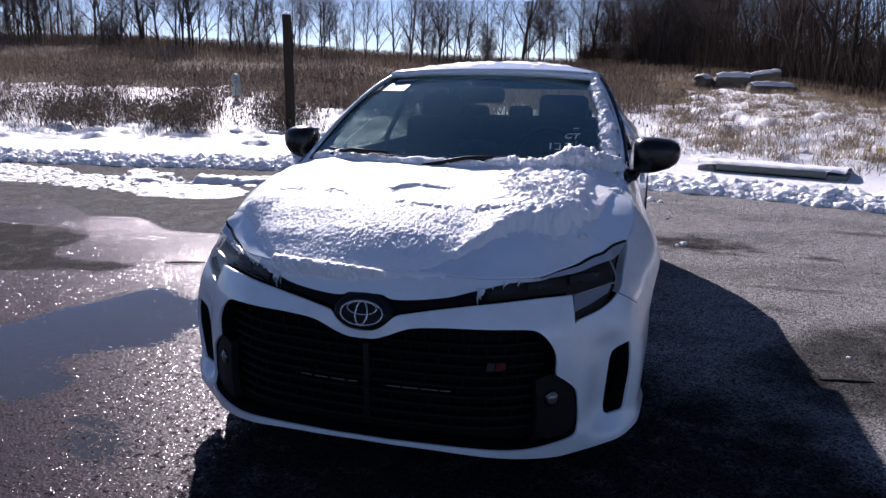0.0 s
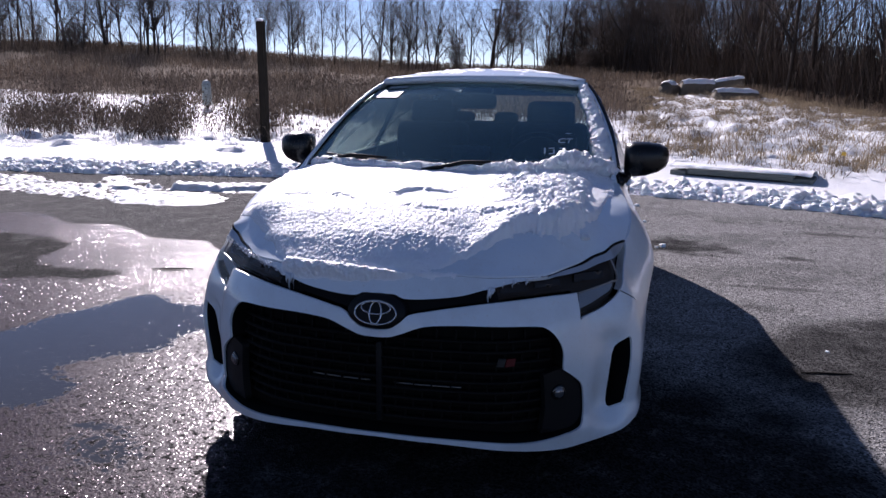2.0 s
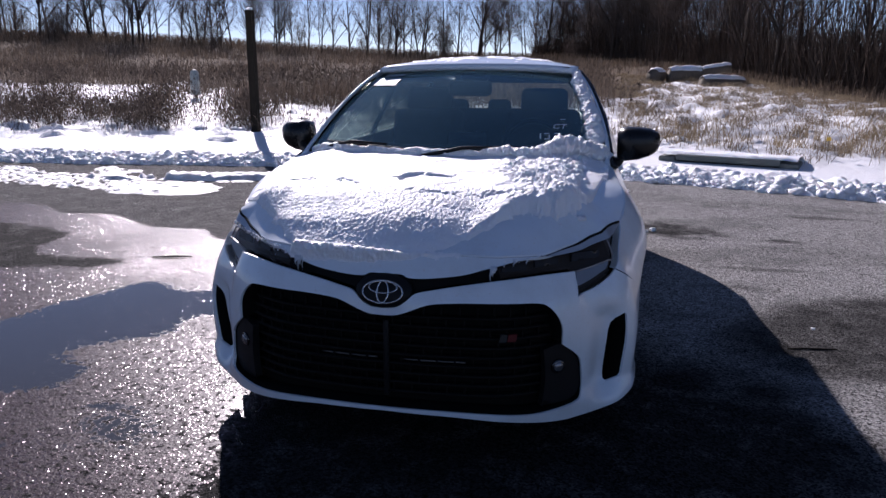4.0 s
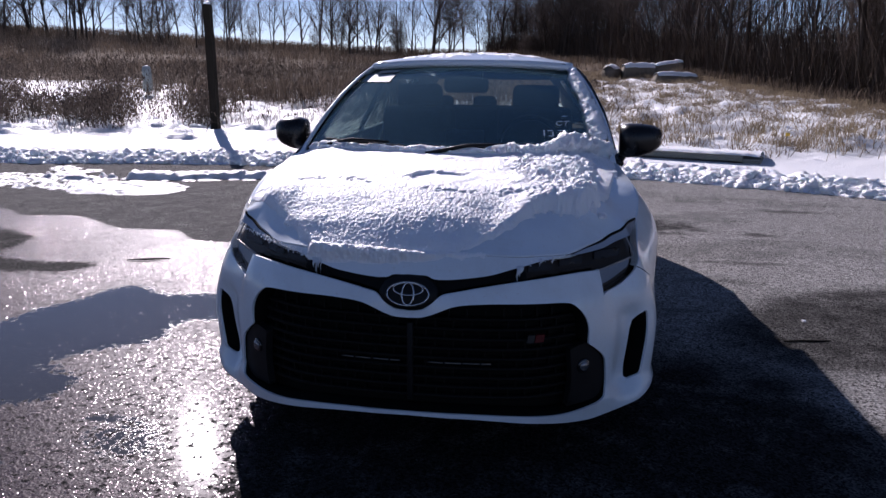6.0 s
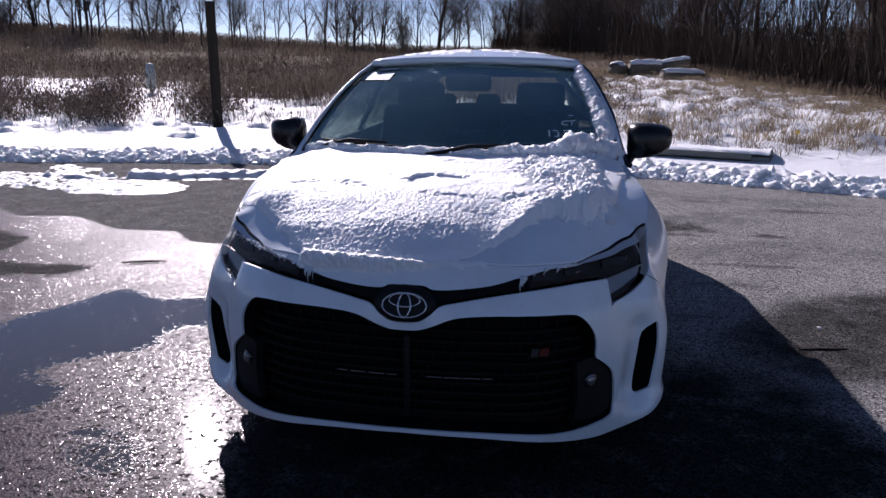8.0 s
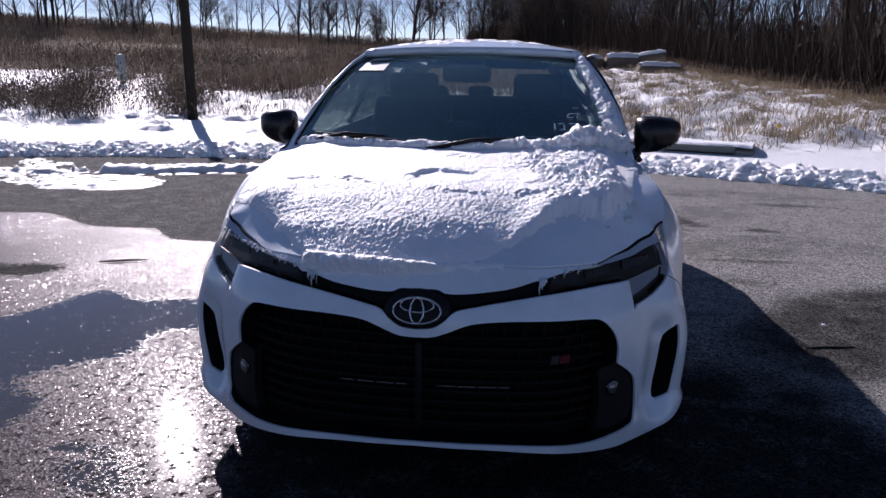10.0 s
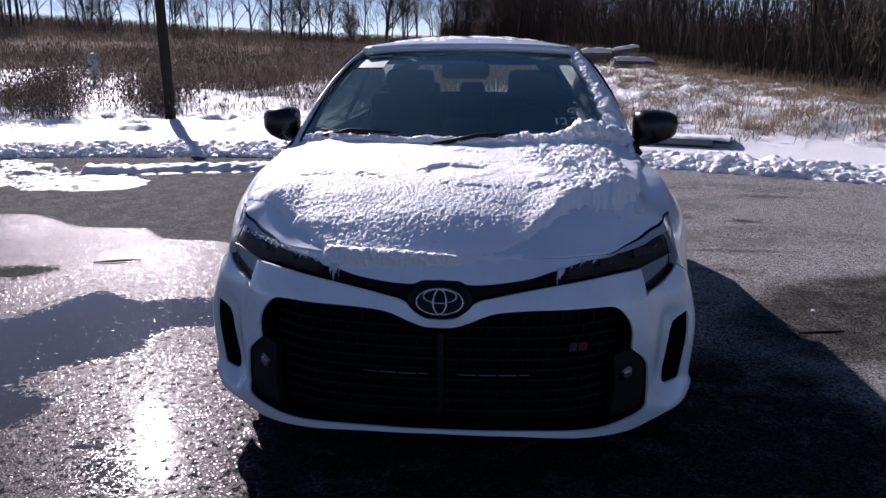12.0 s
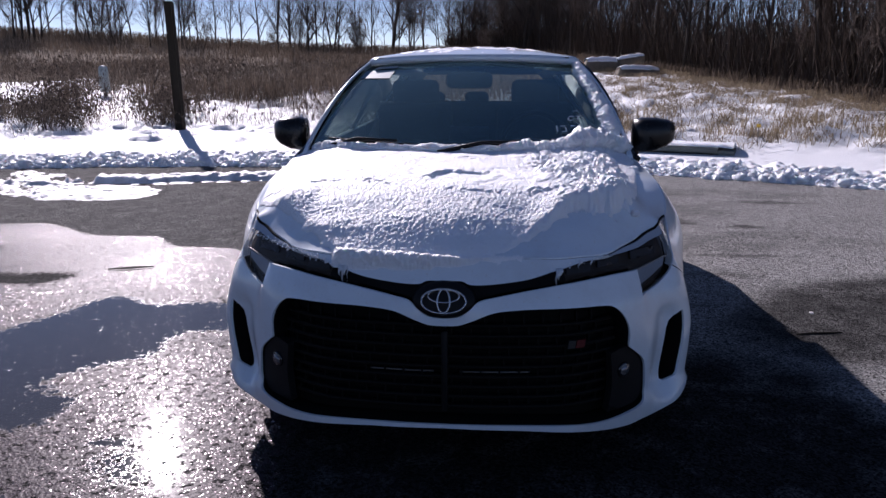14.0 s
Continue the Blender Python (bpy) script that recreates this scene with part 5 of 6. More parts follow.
tm.materials.clear()
tm.materials.append(CHALK)
child("marker_writing", tm, car, "white hand-written letters")
for u, v, w, h in ((0.535, 0.150, 0.008, 0.050), (0.575, 0.170, 0.030, 0.007), (0.595, 0.145, 0.007, 0.03), (0.58, 0.125, 0.03, 0.007), (0.65, 0.170, 0.030, 0.007), (0.67, 0.148, 0.007, 0.03), (0.655, 0.125, 0.03, 0.007), (0.70, 0.30, 0.03, 0.005)):
    bm = bmesh.new()
    p = on_glass(u, v)
    vs = [bm.verts.new(p + ox * a * w / 2 + oy * b * h / 2) for a, b in ((-1, -1), (1, -1), (1.2, 1), (-0.8, 1))]
    bm.faces.new(vs)
    part("marker_stroke", bm, CHALK, car, even=False)


# ---- snow on the car ----
def hood_snow(x, y):
    """Depth of the crust on the hood: bare along the near corners, with ragged ledges and a heap of clods."""
    front = herm([-0.84, -0.79, -0.68, -0.59, -0.50, -0.44, -0.38, -0.28, -0.12, 0.07, 0.22, 0.34, 0.40, 0.47, 0.57, 0.65, 0.70, 0.76], [0.66, 0.57, 0.44, 0.35, 0.25, 0.19, 0.135, 0.09, 0.075, 0.085, 0.14, 0.25, 0.33, 0.365, 0.385, 0.43, 0.55, 0.9], x)
    side = np.where(x > 0, 0.68 + 0.10 * smooth(0.50, 0.62, y) - np.abs(x), 0.83 - np.abs(x))
    e = np.minimum(y - front, side) + 0.022 * nz(x, y, 9, 4, 2.0) + 0.022 * nz(x, y, 26, 4, 5.0) * (0.35 + smooth(0.2, 0.45, x))
    thick = 0.003 + 0.007 * smooth(0.0, 0.03, e) + 0.010 * smooth(0.05, 0.40, e)
    rag = 0.030 * nz(x, y, 11, 5, 3.0) + 0.036 * nz(x, y, 40, 4, 31.0)
    shelf = herm([-0.85, -0.63, -0.49, -0.30, -0.16, 0.05, 0.26, 0.48, 0.75], [0.64, 0.58, 0.58, 0.54, 0.47, 0.455, 0.45, 0.49, 0.50], x)
    step1 = (0.0015 + 0.004 * smooth(-0.1, 0.3, nz(x, y, 7, 3, 21.0)) + 0.004 * smooth(0.2, 0.4, x)) * smooth(-0.010, 0.006, y - shelf - rag) * smooth(0.85, 0.60, y)
    step2 = 0.003 * smooth(-0.008, 0.005, y - 0.97 - 0.06 * nz(x, y, 6, 5, 13.0) - rag) * smooth(-0.5, -0.3, x) * smooth(-0.3, 0.15, nz(x, y, 5, 3, 17.0))
    step3 = 0.002 * smooth(-0.008, 0.005, y - 0.74 - 0.10 * nz(x, y, 4, 4, 23.0) - rag) * smooth(0.95, 0.8, y) * smooth(-0.1, 0.2, nz(x, y, 3.5, 2, 27.0))
    hole = smooth(1.2, 0.8, np.hypot((x - 0.02) / 0.13, (y - 0.645) / 0.08) + 0.5 * nz(x, y, 14, 3, 9.0))
    clod = smooth(0.69, 0.64, x + 0.04 * nz(x, y, 14, 3, 41.0)) * smooth(0.28, 0.50, x + 0.14 * nz(x, y, 5, 3, 1.0)) * smooth(0.36, 0.46, y) * smooth(0, 0.05, e)
    heap = 0.016 * smooth(0.69, 0.65, x + 0.04 * nz(x, y, 14, 3, 41.0)) * smooth(0.26, 0.46, x) * smooth(0, 0.045, e) * smooth(1.15, 0.8, y) + clod * (0.011 * smooth(-0.10, 0.12, nz(x, y, 15, 4, 8.0)) + 0.009 * smooth(0.0, 0.10, nz(x, y, 32, 4, 18.0)) + 0.005 * lumps(x, y, 42, 3.0) - 0.005)
    heap = heap + (np.clip(0.20 * (0.52 - y), 0, 0.03) * smooth(0.25, 0.45, x) + np.clip(0.12 * (x - 0.42), 0, 0.03) * smooth(0.62, 0.45, y)) * smooth(0, 0.03, e)      # thicker towards the near corner
    calm = smooth(0.42, 0.60, y) * (1 - clod)
    fine_ = (0.0019 * nz(x, y, 80, 4, 25.0) + 0.0021 * nz(x, y, 200, 2, 5.0)) * (1 - 0.6 * calm) * smooth(0, 0.03, e)
    t = thick + (step1 + step2 + step3) * smooth(0, 0.08, e) + heap + fine_ + 0.0016 * nz(x, y, 9, 3, 6.0) + 0.0011 * nz(x, y, 24, 3, 15.0)
    t = t * (1 - 0.55 * hole)
    return np.where(e > 0, np.maximum(t, 0.002), -0.02)


def on_car(me, name, label):
    ob = new(name, me)
    ob.matrix_basis = pose(CAR_X, CAR_Y, 0)
    return tagged(ob, label, "snow", kind="stuff")


on_car(crust("hood_snow", -0.82, 0.78, 0.088, 1.24, 0.0034, lambda x, y: hood_skin(x, y)[..., 2] + 0.001, hood_snow, HOOD_SNOW), "hood_snow", "crusted half-melted snow on the white hood")


def roof_snow(x, y):
    e = np.minimum(herm(ROOF_Y, ROOF_W, y) - 0.05 - np.abs(x), y - (1.97 + 0.06 * (x / 0.6) ** 2)) + 0.03 * nz(x, y, 7, 3, 3.3)
    patch = smooth(-0.45, 0.05, nz(x, y, 3.0, 3, 9.0) + 0.35 * smooth(2.05, 2.3, y))
    return np.where(e > 0, (0.008 + 0.016 * smooth(0, 0.12, e) + 0.006 * lumps(x, y, 24, 7) + 0.008 * nz(x, y, 9, 4, 2)) * patch + 0.004 * nz(x, y, 20, 3, 4) + 0.002, -0.02)


on_car(crust("roof_snow", -0.6, 0.6, 1.95, 4.1, 0.014, roof_z, roof_snow, SNOW), "roof_snow", "thin patchy snow on the white roof")


def nose_snow_mesh():
    """The frosted roll of snow on the nose panel: thick at one end, thinning out to grains."""
    ss, zz = np.meshgrid(np.arange(-0.50, 0.30, 0.0034), np.arange(0.722, 0.815, 0.0026), indexing="ij")
    low = 0.742 + 0.030 * smooth(-0.30, 0.25, ss) + 0.010 * nz(ss, ss * 0, 12, 4, 4.0)
    top = 0.801 + 0.010 * smooth(0.1, -0.2, ss)
    end = np.clip((ss + 0.435) / 0.07, 0, 1)
    e = np.minimum(np.minimum(zz - low, 1.6 * (top - zz)), np.minimum(0.5 * (ss + 0.455) - 0.3 * np.abs(zz - 0.785), 0.28 - ss)) + 0.005 * nz(ss, zz, 40, 4, 6.0) + 0.003 * nz(ss, zz, 130, 3, 16.0)
    full = smooth(0.30, -0.14, ss + 0.06 * nz(ss, zz, 12, 2, 3.0)) * np.sqrt(1 - (1 - end) ** 2)
    roll = np.exp(-((zz - 0.788) / (0.014 + 0.022 * full)) ** 2) * full
    crumbs = smooth(0.05, 0.35, nz(ss, zz, 60, 4, 7.0) + 0.3 * full)
    t = (0.023 * roll + 0.010 * roll * nz(ss, zz, 26, 4, 2.0) + 0.006 * roll * nz(ss, zz, 80, 3, 12.0) + 0.0035 * full * nz(ss, zz, 170, 2, 14.0) + 0.0034 * crumbs) * smooth(0, 0.03, e) - 0.0007
    t = np.where(e > 0, t, -0.01)
    g = body(ss, np.minimum(zz, 0.80), np.maximum(t, -0.01))
    g[..., 2] = np.maximum(zz + np.maximum(t, 0) * 0.7, 0)
    idx = np.arange(ss.size).reshape(ss.shape)
    ok = t > 0
    keep = ok[:-1, :-1] | ok[1:, :-1] | ok[1:, 1:] | ok[:-1, 1:]
    f = np.stack([idx[:-1, :-1], idx[1:, :-1], idx[1:, 1:], idx[:-1, 1:]], -1)[keep]
    used = np.unique(f)
    back_ = np.zeros(ss.size, int)
    back_[used] = np.arange(len(used))
    return mesh_of("nose_snow", g.reshape(-1, 3)[used], back_[f].tolist(), HOOD_SNOW)


on_car(nose_snow_mesh(), "nose_snow", "frozen snow rim above the grille")


def ridge_mesh(name, pts, radii, seed, n=300, m=40, flat=0.8):
    """A lumpy roll of snow along a line."""
    p = cr(pts, n)
    r = np.interp(np.linspace(0, 1, n), np.linspace(0, 1, len(radii)), radii)
    g = np.zeros((n, m, 3))
    for i in range(n):
        t = Vector(p[min(i + 1, n - 1)] - p[max(i - 1, 0)]).normalized()
        a = t.cross(Vector((0, 0, 1))).normalized()
        b = a.cross(t)
        for k in range(m):
            w = k * math.tau / m
            way = a * math.cos(w) + b * math.sin(w) * flat
            q = Vector(p[i]) + way * r[i]
            d = 0.86 + 0.14 * (1 - noise.voronoi(q * 55 + Vector((seed, 0, 0)))[0][0]) + (0.5 if seed < 10 else 0.26) * noise.fractal(q * 13 + Vector((0, seed, 0)), 0.7, 2.1, 6) + 0.16 * float(smooth(-0.05, 0.06, noise.fractal(q * 24 + Vector((seed, seed, 0)), 0.8, 2.0, 3)))
            g[i, k] = Vector(p[i]) + way * r[i] * max(d, 0.15) * math.sqrt(max(1 - (2 * i / (n - 1) - 1) ** 8, 0.02))
    return grid_mesh(name, g, SNOW, close=True, caps=True)


for seed, pts, radii, label in (
        (1, [(-0.76, 1.27, 1.02), (-0.55, 1.20, 1.035), (-0.30, 1.145, 1.038), (-0.1, 1.125, 1.04), (0.2, 1.13, 1.04)], [0.045, 0.034, 0.022, 0.028, 0.022], "snow heaped below the windscreen"),
        (2, [(0.16, 1.13, 1.045), (0.26, 1.14, 1.050), (0.40, 1.16, 1.045), (0.54, 1.20, 1.06), (0.66, 1.24, 1.055), (0.80, 1.31, 1.015)], [0.025, 0.044, 0.030, 0.062, 0.064, 0.062], "lumpy snow heaped below the windscreen"),
        (3, [(0.725, 1.34, 1.06), (0.695, 1.52, 1.17), (0.655, 1.70, 1.27), (0.610, 1.88, 1.365), (0.575, 2.02, 1.435)], [0.056, 0.045, 0.040, 0.037, 0.028], "snow roll along the windscreen pillar")):
    on_car(ridge_mesh("snow_roll", pts, radii, seed * 3.7), "snow_roll", label)

# icicles and frost at the lamps
for x0, ln, thick in ((-0.384, 0.034, 0.0075), (-0.373, 0.056, 0.0055), (-0.362, 0.030, 0.006), (-0.352, 0.042, 0.003), (-0.55, 0.020, 0.004), (0.392, 0.052, 0.0055), (0.402, 0.034, 0.0065), (0.411, 0.018, 0.005), (0.50, 0.024, 0.004), (0.56, 0.018, 0.0035)):
    bm = bmesh.new()
    top = body(x0, 0.752 if abs(x0) < 0.45 else 0.772, 0.004)
    tube(bm, [top + (0, 0, 0.006), top + (0.003, -0.002, -ln * 0.3), top + (-0.002, -0.002, -ln * 0.6), top + (0.0, -0.001, -ln)], [thick * 0.8, thick, thick * 0.6, 0.0008], 7)
    for v in bm.verts:
        v.co += Vector((noise.noise(v.co * 160), noise.noise(v.co * 160 + Vector((9, 0, 0))), 0)) * 0.003
    me = bpy.data.meshes.new("icicle")
    bm.to_mesh(me)
    bm.free()
    me.materials.append(ICE)
    me.shade_smooth()
    ob = tagged(new("icicle", me), "small frosted icicle hanging at the headlight", "icicle", "icicles at the headlights")
    ob.matrix_basis = pose(CAR_X, CAR_Y, 0)


# crumbs of snow along the upper edge of the lamps
bm = bmesh.new()
rs = np.random.RandomState(77)
for k in range(260):
    sgn = -1 if rs.uniform() < 0.75 else 1
    u = rs.uniform(0.36, 0.98)
    z = float(np.interp(u, [0.36, 0.50, 0.65, 0.80, 0.92, 1.0], [0.752, 0.768, 0.776, 0.782, 0.792, 0.806])) + rs.normal(0, 0.004)
    p = body(sgn * u, z, 0.001)
    if sgn > 0 and u > 0.62:
        continue
    bmesh.ops.create_icosphere(bm, subdivisions=1, radius=float(0.0015 + 0.0035 * rs.uniform() ** 2), matrix=Matrix.Translation(Vector(p)))
me = bpy.data.meshes.new("lamp_frost")
bm.to_mesh(me)
bm.free()
me.materials.append(SNOW)
me.shade_smooth()
on_car(me, "lamp_frost", "crumbs of frozen snow along the headlights")

# loose lumps of snow: one on the hood, some on the road
for x, y, z, r, label in ((CAR_X + 0.68, CAR_Y + 0.43, 0.884, 0.017, "small round lump of snow on the hood"), (1.56, 6.78, 0.006, 0.030, "small lump of snow on the asphalt"), (1.50, 6.72, 0.004, 0.018, "small lump of snow on the asphalt"), (1.28, 9.13, 0.008, 0.05, "small lump of snow on the asphalt"), (1.40, 9.02, 0.006, 0.035, "small lump of snow on the asphalt"), (1.45, 7.96, 0.004, 0.02, "small lump of snow on the asphalt"), (2.27, 4.24, 0.003, 0.012, "small lump of snow on the asphalt"), (-6.03, 14.06, 2.635, 0.06, "small cap of snow on the wooden post")):
    bm = bmesh.new()
    bmesh.ops.create_icosphere(bm, subdivisions=3, radius=r)
    for v in bm.verts:
        v.co *= 1 + 0.45 * noise.fractal(v.co / r * 0.9 + Vector((x, y, 0)), 0.8, 2.0, 3)
        v.co.z *= 0.75
    me = bpy.data.meshes.new("snow_lump")
    bm.to_mesh(me)
    bm.free()
    me.materials.append(SNOW)
    me.shade_smooth()
    tagged(new("snow_lump", me), label, "snow", "loose snow lumps").matrix_basis = pose(x, y, z)


# ---- post, marker, drain, logs ----
def base_z(x, y):
    return float(land(np.array([x]), np.array([y]))[0])


px, py = -6.03, 14.06
post = thing("wooden_post", px, py, base_z(px, py) - 0.05, "dark weathered square wooden post in the snow", "post")
bm = bmesh.new()
h = 2.62 - base_z(px, py) + 0.05
rings = [[(a * w, b * w, z) for a, b in ((-1, -1), (1, -1), (1, 1), (-1, 1))] for z, w in ((0, 0.074), (h * 0.5, 0.072), (h - 0.02, 0.07), (h, 0.058))]
vs = [[bm.verts.new(p) for p in r] for r in rings]
for r, q in zip(vs[:-1], vs[1:]):
    for k in range(4):
        bm.faces.new((r[k], r[(k + 1) % 4], q[(k + 1) % 4], q[k]))
bm.faces.new(vs[-1])
bmesh.ops.subdivide_edges(bm, edges=bm.edges[:], cuts=4, use_grid_fill=True)
for v in bm.verts:
    v.co += Vector((noise.noise(v.co * 3), noise.noise(v.co * 3 + Vector((7, 0, 0))), 0)) * 0.008
part("post_shaft", bm, WOOD, post, even=False)

mx, my = -11.14, 20.4
mz = base_z(mx, my) - 0.29
marker = thing("utility_marker", mx, my, mz, "pale green-white plastic utility marker post", "marker post")
bm = bmesh.new()
tube(bm, [(0, 0, 0.1), (0, 0, 0.45)], 0.05, 10)
part("marker_stem", bm, BARK, marker)
bm = bmesh.new()
tube(bm, [(0, 0, 0.40), (0, 0, 1.02), (0, 0, 1.12), (0, 0, 1.16)], [0.15, 0.13, 0.11, 0.04], 14)
part("marker_cap", bm, MARKER, marker)

# kerb drain: concrete hood on low supports, black box as shade in the opening
drain = thing("storm_drain", 3.05, 11.45, 0.03, "grey-green concrete kerb drain with snow on top", "drain", turn=-20)
bm = bmesh.new()
rbox(bm, (-0.09, 0.2, 0.125), (1.50, 0.55, 0.095), 0.02)
part("drain_hood", bm, CONCRETE, drain)
bm = bmesh.new()
rbox(bm, (-0.1, 0.26, 0.0), (1.82, 0.52, 0.165), 0.01)
part("drain_throat", bm, MATT_BLACK, drain)
for x in (-0.98, 0.78):
    bm = bmesh.new()
    rbox(bm, (x, 0.2, 0.04), (0.26, 0.5, 0.18), 0.02)
    part("drain_end", bm, CONCRETE, drain)
ob = new("drain_snow", crust("drain_snow", -1.12, 0.88, -0.06, 1.0, 0.03, lambda x, y: 0.172 + 0 * x - 0.12 * smooth(0.4, 1.0, y), lambda x, y: 0.035 + 0.015 * nz(x, y, 3, 3, 2) - 0.05 * smooth(0.03, -0.06, y), SNOW))
ob.matrix_basis = drain.matrix_basis.copy()
tagged(ob, "snow lying on the concrete drain", "snow", kind="stuff")

for lx, ly, lz, length, rad, turn, tilt in ((3.42, 32.3, 0.33, 0.75, 0.29, 62, 0), (4.62, 32.3, 0.33, 1.50, 0.30, 14, 0), (5.62, 29.4, 0.16, 1.65, 0.25, 20, -1), (5.80, 32.3, 0.48, 1.15, 0.20, 6, 9)):
    log = thing("log", lx, ly, base_z(lx, ly) + lz, "thick cut log with snow on top", "log", "log pile")
    m = pose(0, 0, 0, 0, -tilt, turn)
    bm = bmesh.new()
    tube(bm, [m @ Vector((t * length / 2, 0, 0.03 * math.sin(3 * t))) for t in np.linspace(-1, 1, 9)], [rad * (1 + 0.04 * math.sin(5 * k)) for k in range(9)], 18)
    part("log_wood", bm, LOGWOOD, log)
    g = [[m @ Vector((t * length * 0.5, rad * 1.08 * math.sin(a), rad * (1.02 + (0.26 * math.cos(a) ** 2 + 0.16 * noise.noise((t * 4, a * 2, lx))) * max(1 - t ** 6, 0)) * math.cos(a))) for a in np.linspace(-1.0, 1.0, 18)] for t in np.linspace(-1.0, 1.0, 24)]
    child("log_snow", grid_mesh("log_snow", g, SNOW), log, "snow cap")

lamp_post = thing("street_lamp", -17.6, 118, 2.5, "tall thin distant street lamp", "street lamp")
bm = bmesh.new()
tube(bm, [(0, 0, 0), (0, 0, 10.3)], [0.16, 0.10], 8)
part("lamp_pole", bm, STEEL, lamp_post)
bm = bmesh.new()
rbox(bm, (0, 0, 10.4), (1.1, 0.3, 0.26), 0.05)
part("lamp_head", bm, STEEL, lamp_post)

flag = thing("marker_flag", 4.48, 11.92, base_z(4.48, 11.92), "small yellow marker flag in the grass", "flag")
bm = bmesh.new()
tube(bm, [(0, 0, 0), (0, 0, 0.35)], 0.006, 6)
part("flag_wire", bm, STEEL, flag)
bm = bmesh.new()
rbox(bm, (0.0, 0, 0.30), (0.065, 0.010, 0.055), 0.003)
part("flag_cloth", bm, YELLOW, flag)
# a stick frozen into the ice
bm = bmesh.new()
tube(bm, [(-2.37, 4.82, 0.006), (-2.24, 4.85, 0.009), (-2.17, 4.88, 0.008), (-2.07, 4.91, 0.006)], [0.004, 0.009, 0.008, 0.004], 7)
me = bpy.data.meshes.new("twig")
bm.to_mesh(me)
bm.free()
me.materials.append(LOGWOOD)
tagged(new("twig", me), "short dark stick frozen into the ice", "twig")
bm = bmesh.new()
tube(bm, [(2.05, 3.88, 0.005), (2.14, 3.90, 0.007), (2.22, 3.91, 0.006), (2.31, 3.93, 0.004)], [0.003, 0.005, 0.005, 0.002], 6)
me = bpy.data.meshes.new("twig")
bm.to_mesh(me)
bm.free()
me.materials.append(WOOD)
tagged(new("twig", me), "thin dark stick lying on the asphalt", "twig")


# ---- trees ----
def branch(bm, p, way, length, rad, level, rng, fine):
    """One limb, and its own limbs."""
    n = 5 if level < 2 else 3
    rad = max(rad, 0.0 if level < 2 else 0.0095)
    pts, q, d = [Vector(p)], Vector(p), Vector(way).normalized()
    for k in range(n):
        d = (d + Vector((rng.uniform(-1, 1), rng.uniform(-1, 1), rng.uniform(-0.5, 1.0))) * (0.10 if level == 0 else 0.24)).normalized()
        q = q + d * length / n
        pts.append(q.copy())
    radii = [rad * (1 - 0.88 * k / n) for k in range(n + 1)]
    tube(fine if level > 1 else bm, pts, radii, (8, 5, 3, 3, 3)[level], level < 1)
    if level >= 4:
        return
    kids = (rng.randint(11, 15), rng.randint(6, 7), rng.randint(4, 5), rng.randint(2, 3))[level]
    for k in range(kids):
        f = rng.uniform(0.10 if level == 0 else 0.15, 1.0)
        i = min(int(f * n), n - 1)
        at = pts[i].lerp(pts[i + 1], f * n - i)
        t = (pts[i + 1] - pts[i]).normalized()
        side = t.cross(Vector((rng.uniform(-1, 1), rng.uniform(-1, 1), rng.uniform(-1, 1)))).normalized()
        spread = rng.uniform(0.45, 0.95)
        go = (t * (1 - spread * 0.5) + side * spread + Vector((0, 0, 0.25))).normalized()
        branch(bm, at, go, length * rng.uniform(0.40, 0.64) * (1 - 0.35 * f), rad * (1 - 0.7 * f) * rng.uniform(0.4, 0.6), level + 1, rng, fine)


def tree(seed, height, rad, forks=1):
    rng = random.Random(seed)
    t = thing("tree", 0, 0, 0, "bare grey-brown winter tree", "tree", "bare trees behind the field")
    bm, fine = bmesh.new(), bmesh.new()
    for k in range(forks):
        lean = Vector((rng.uniform(-1, 1), rng.uniform(-1, 1), 0)) * (0.06 if forks == 1 else 0.25)
        branch(bm, (0.1 * k, 0, -0.2), Vector((0, 0, 1)) + lean, height * rng.uniform(0.85, 1.05), rad * (1 if forks == 1 else 0.7), 0, rng, fine)
    part("trunk", bm, BARK, t)
    part("crown", fine, TWIG, t)
    return t


kinds = [tree(11, 10, 0.12), tree(12, 12, 0.15), tree(13, 9, 0.09), tree(14, 11, 0.11), tree(15, 8, 0.08, 2), tree(16, 6, 0.05, 5)]
rng = random.Random(5)
spots = []
for k in range(128):                     # thin line of trees on the rise
    x = rng.uniform(-78, 10)
    spots.append((x, 64 + rng.uniform(-3, 16), rng.choice((0, 0, 1, 1, 2, 3, 3, 4)), rng.uniform(0.48, 0.76) + 0.28 * float(smooth(-30, -55, x))))
for k in range(112):                     # the wood comes close to the road
    x, w = rng.uniform(1, 34), rng.random() ** 1.4
    spots.append((x, float(wood_line(x)) + 0.6 + 26 * w, rng.choice((0, 1, 2, 2, 3, 4, 5)), rng.uniform(0.75, 1.1)))
for k in range(36):                      # dense wood at the ends of the rise
    x = rng.uniform(-88, -52) if k % 3 else rng.uniform(-6, 5)
    spots.append((x, (58 if k % 3 else float(wood_line(x))) + rng.uniform(0, 14), rng.choice((0, 1, 2, 3, 4, 5)), rng.uniform(0.8, 1.1)))
for k in range(20):                     # low brush under the far trees
    spots.append((rng.uniform(-80, 14), 60 + rng.uniform(-2, 14), 5, rng.uniform(0.3, 0.5)))
hx = np.array([s[0] for s in spots])
hz = land(hx, np.array([s[1] for s in spots]))
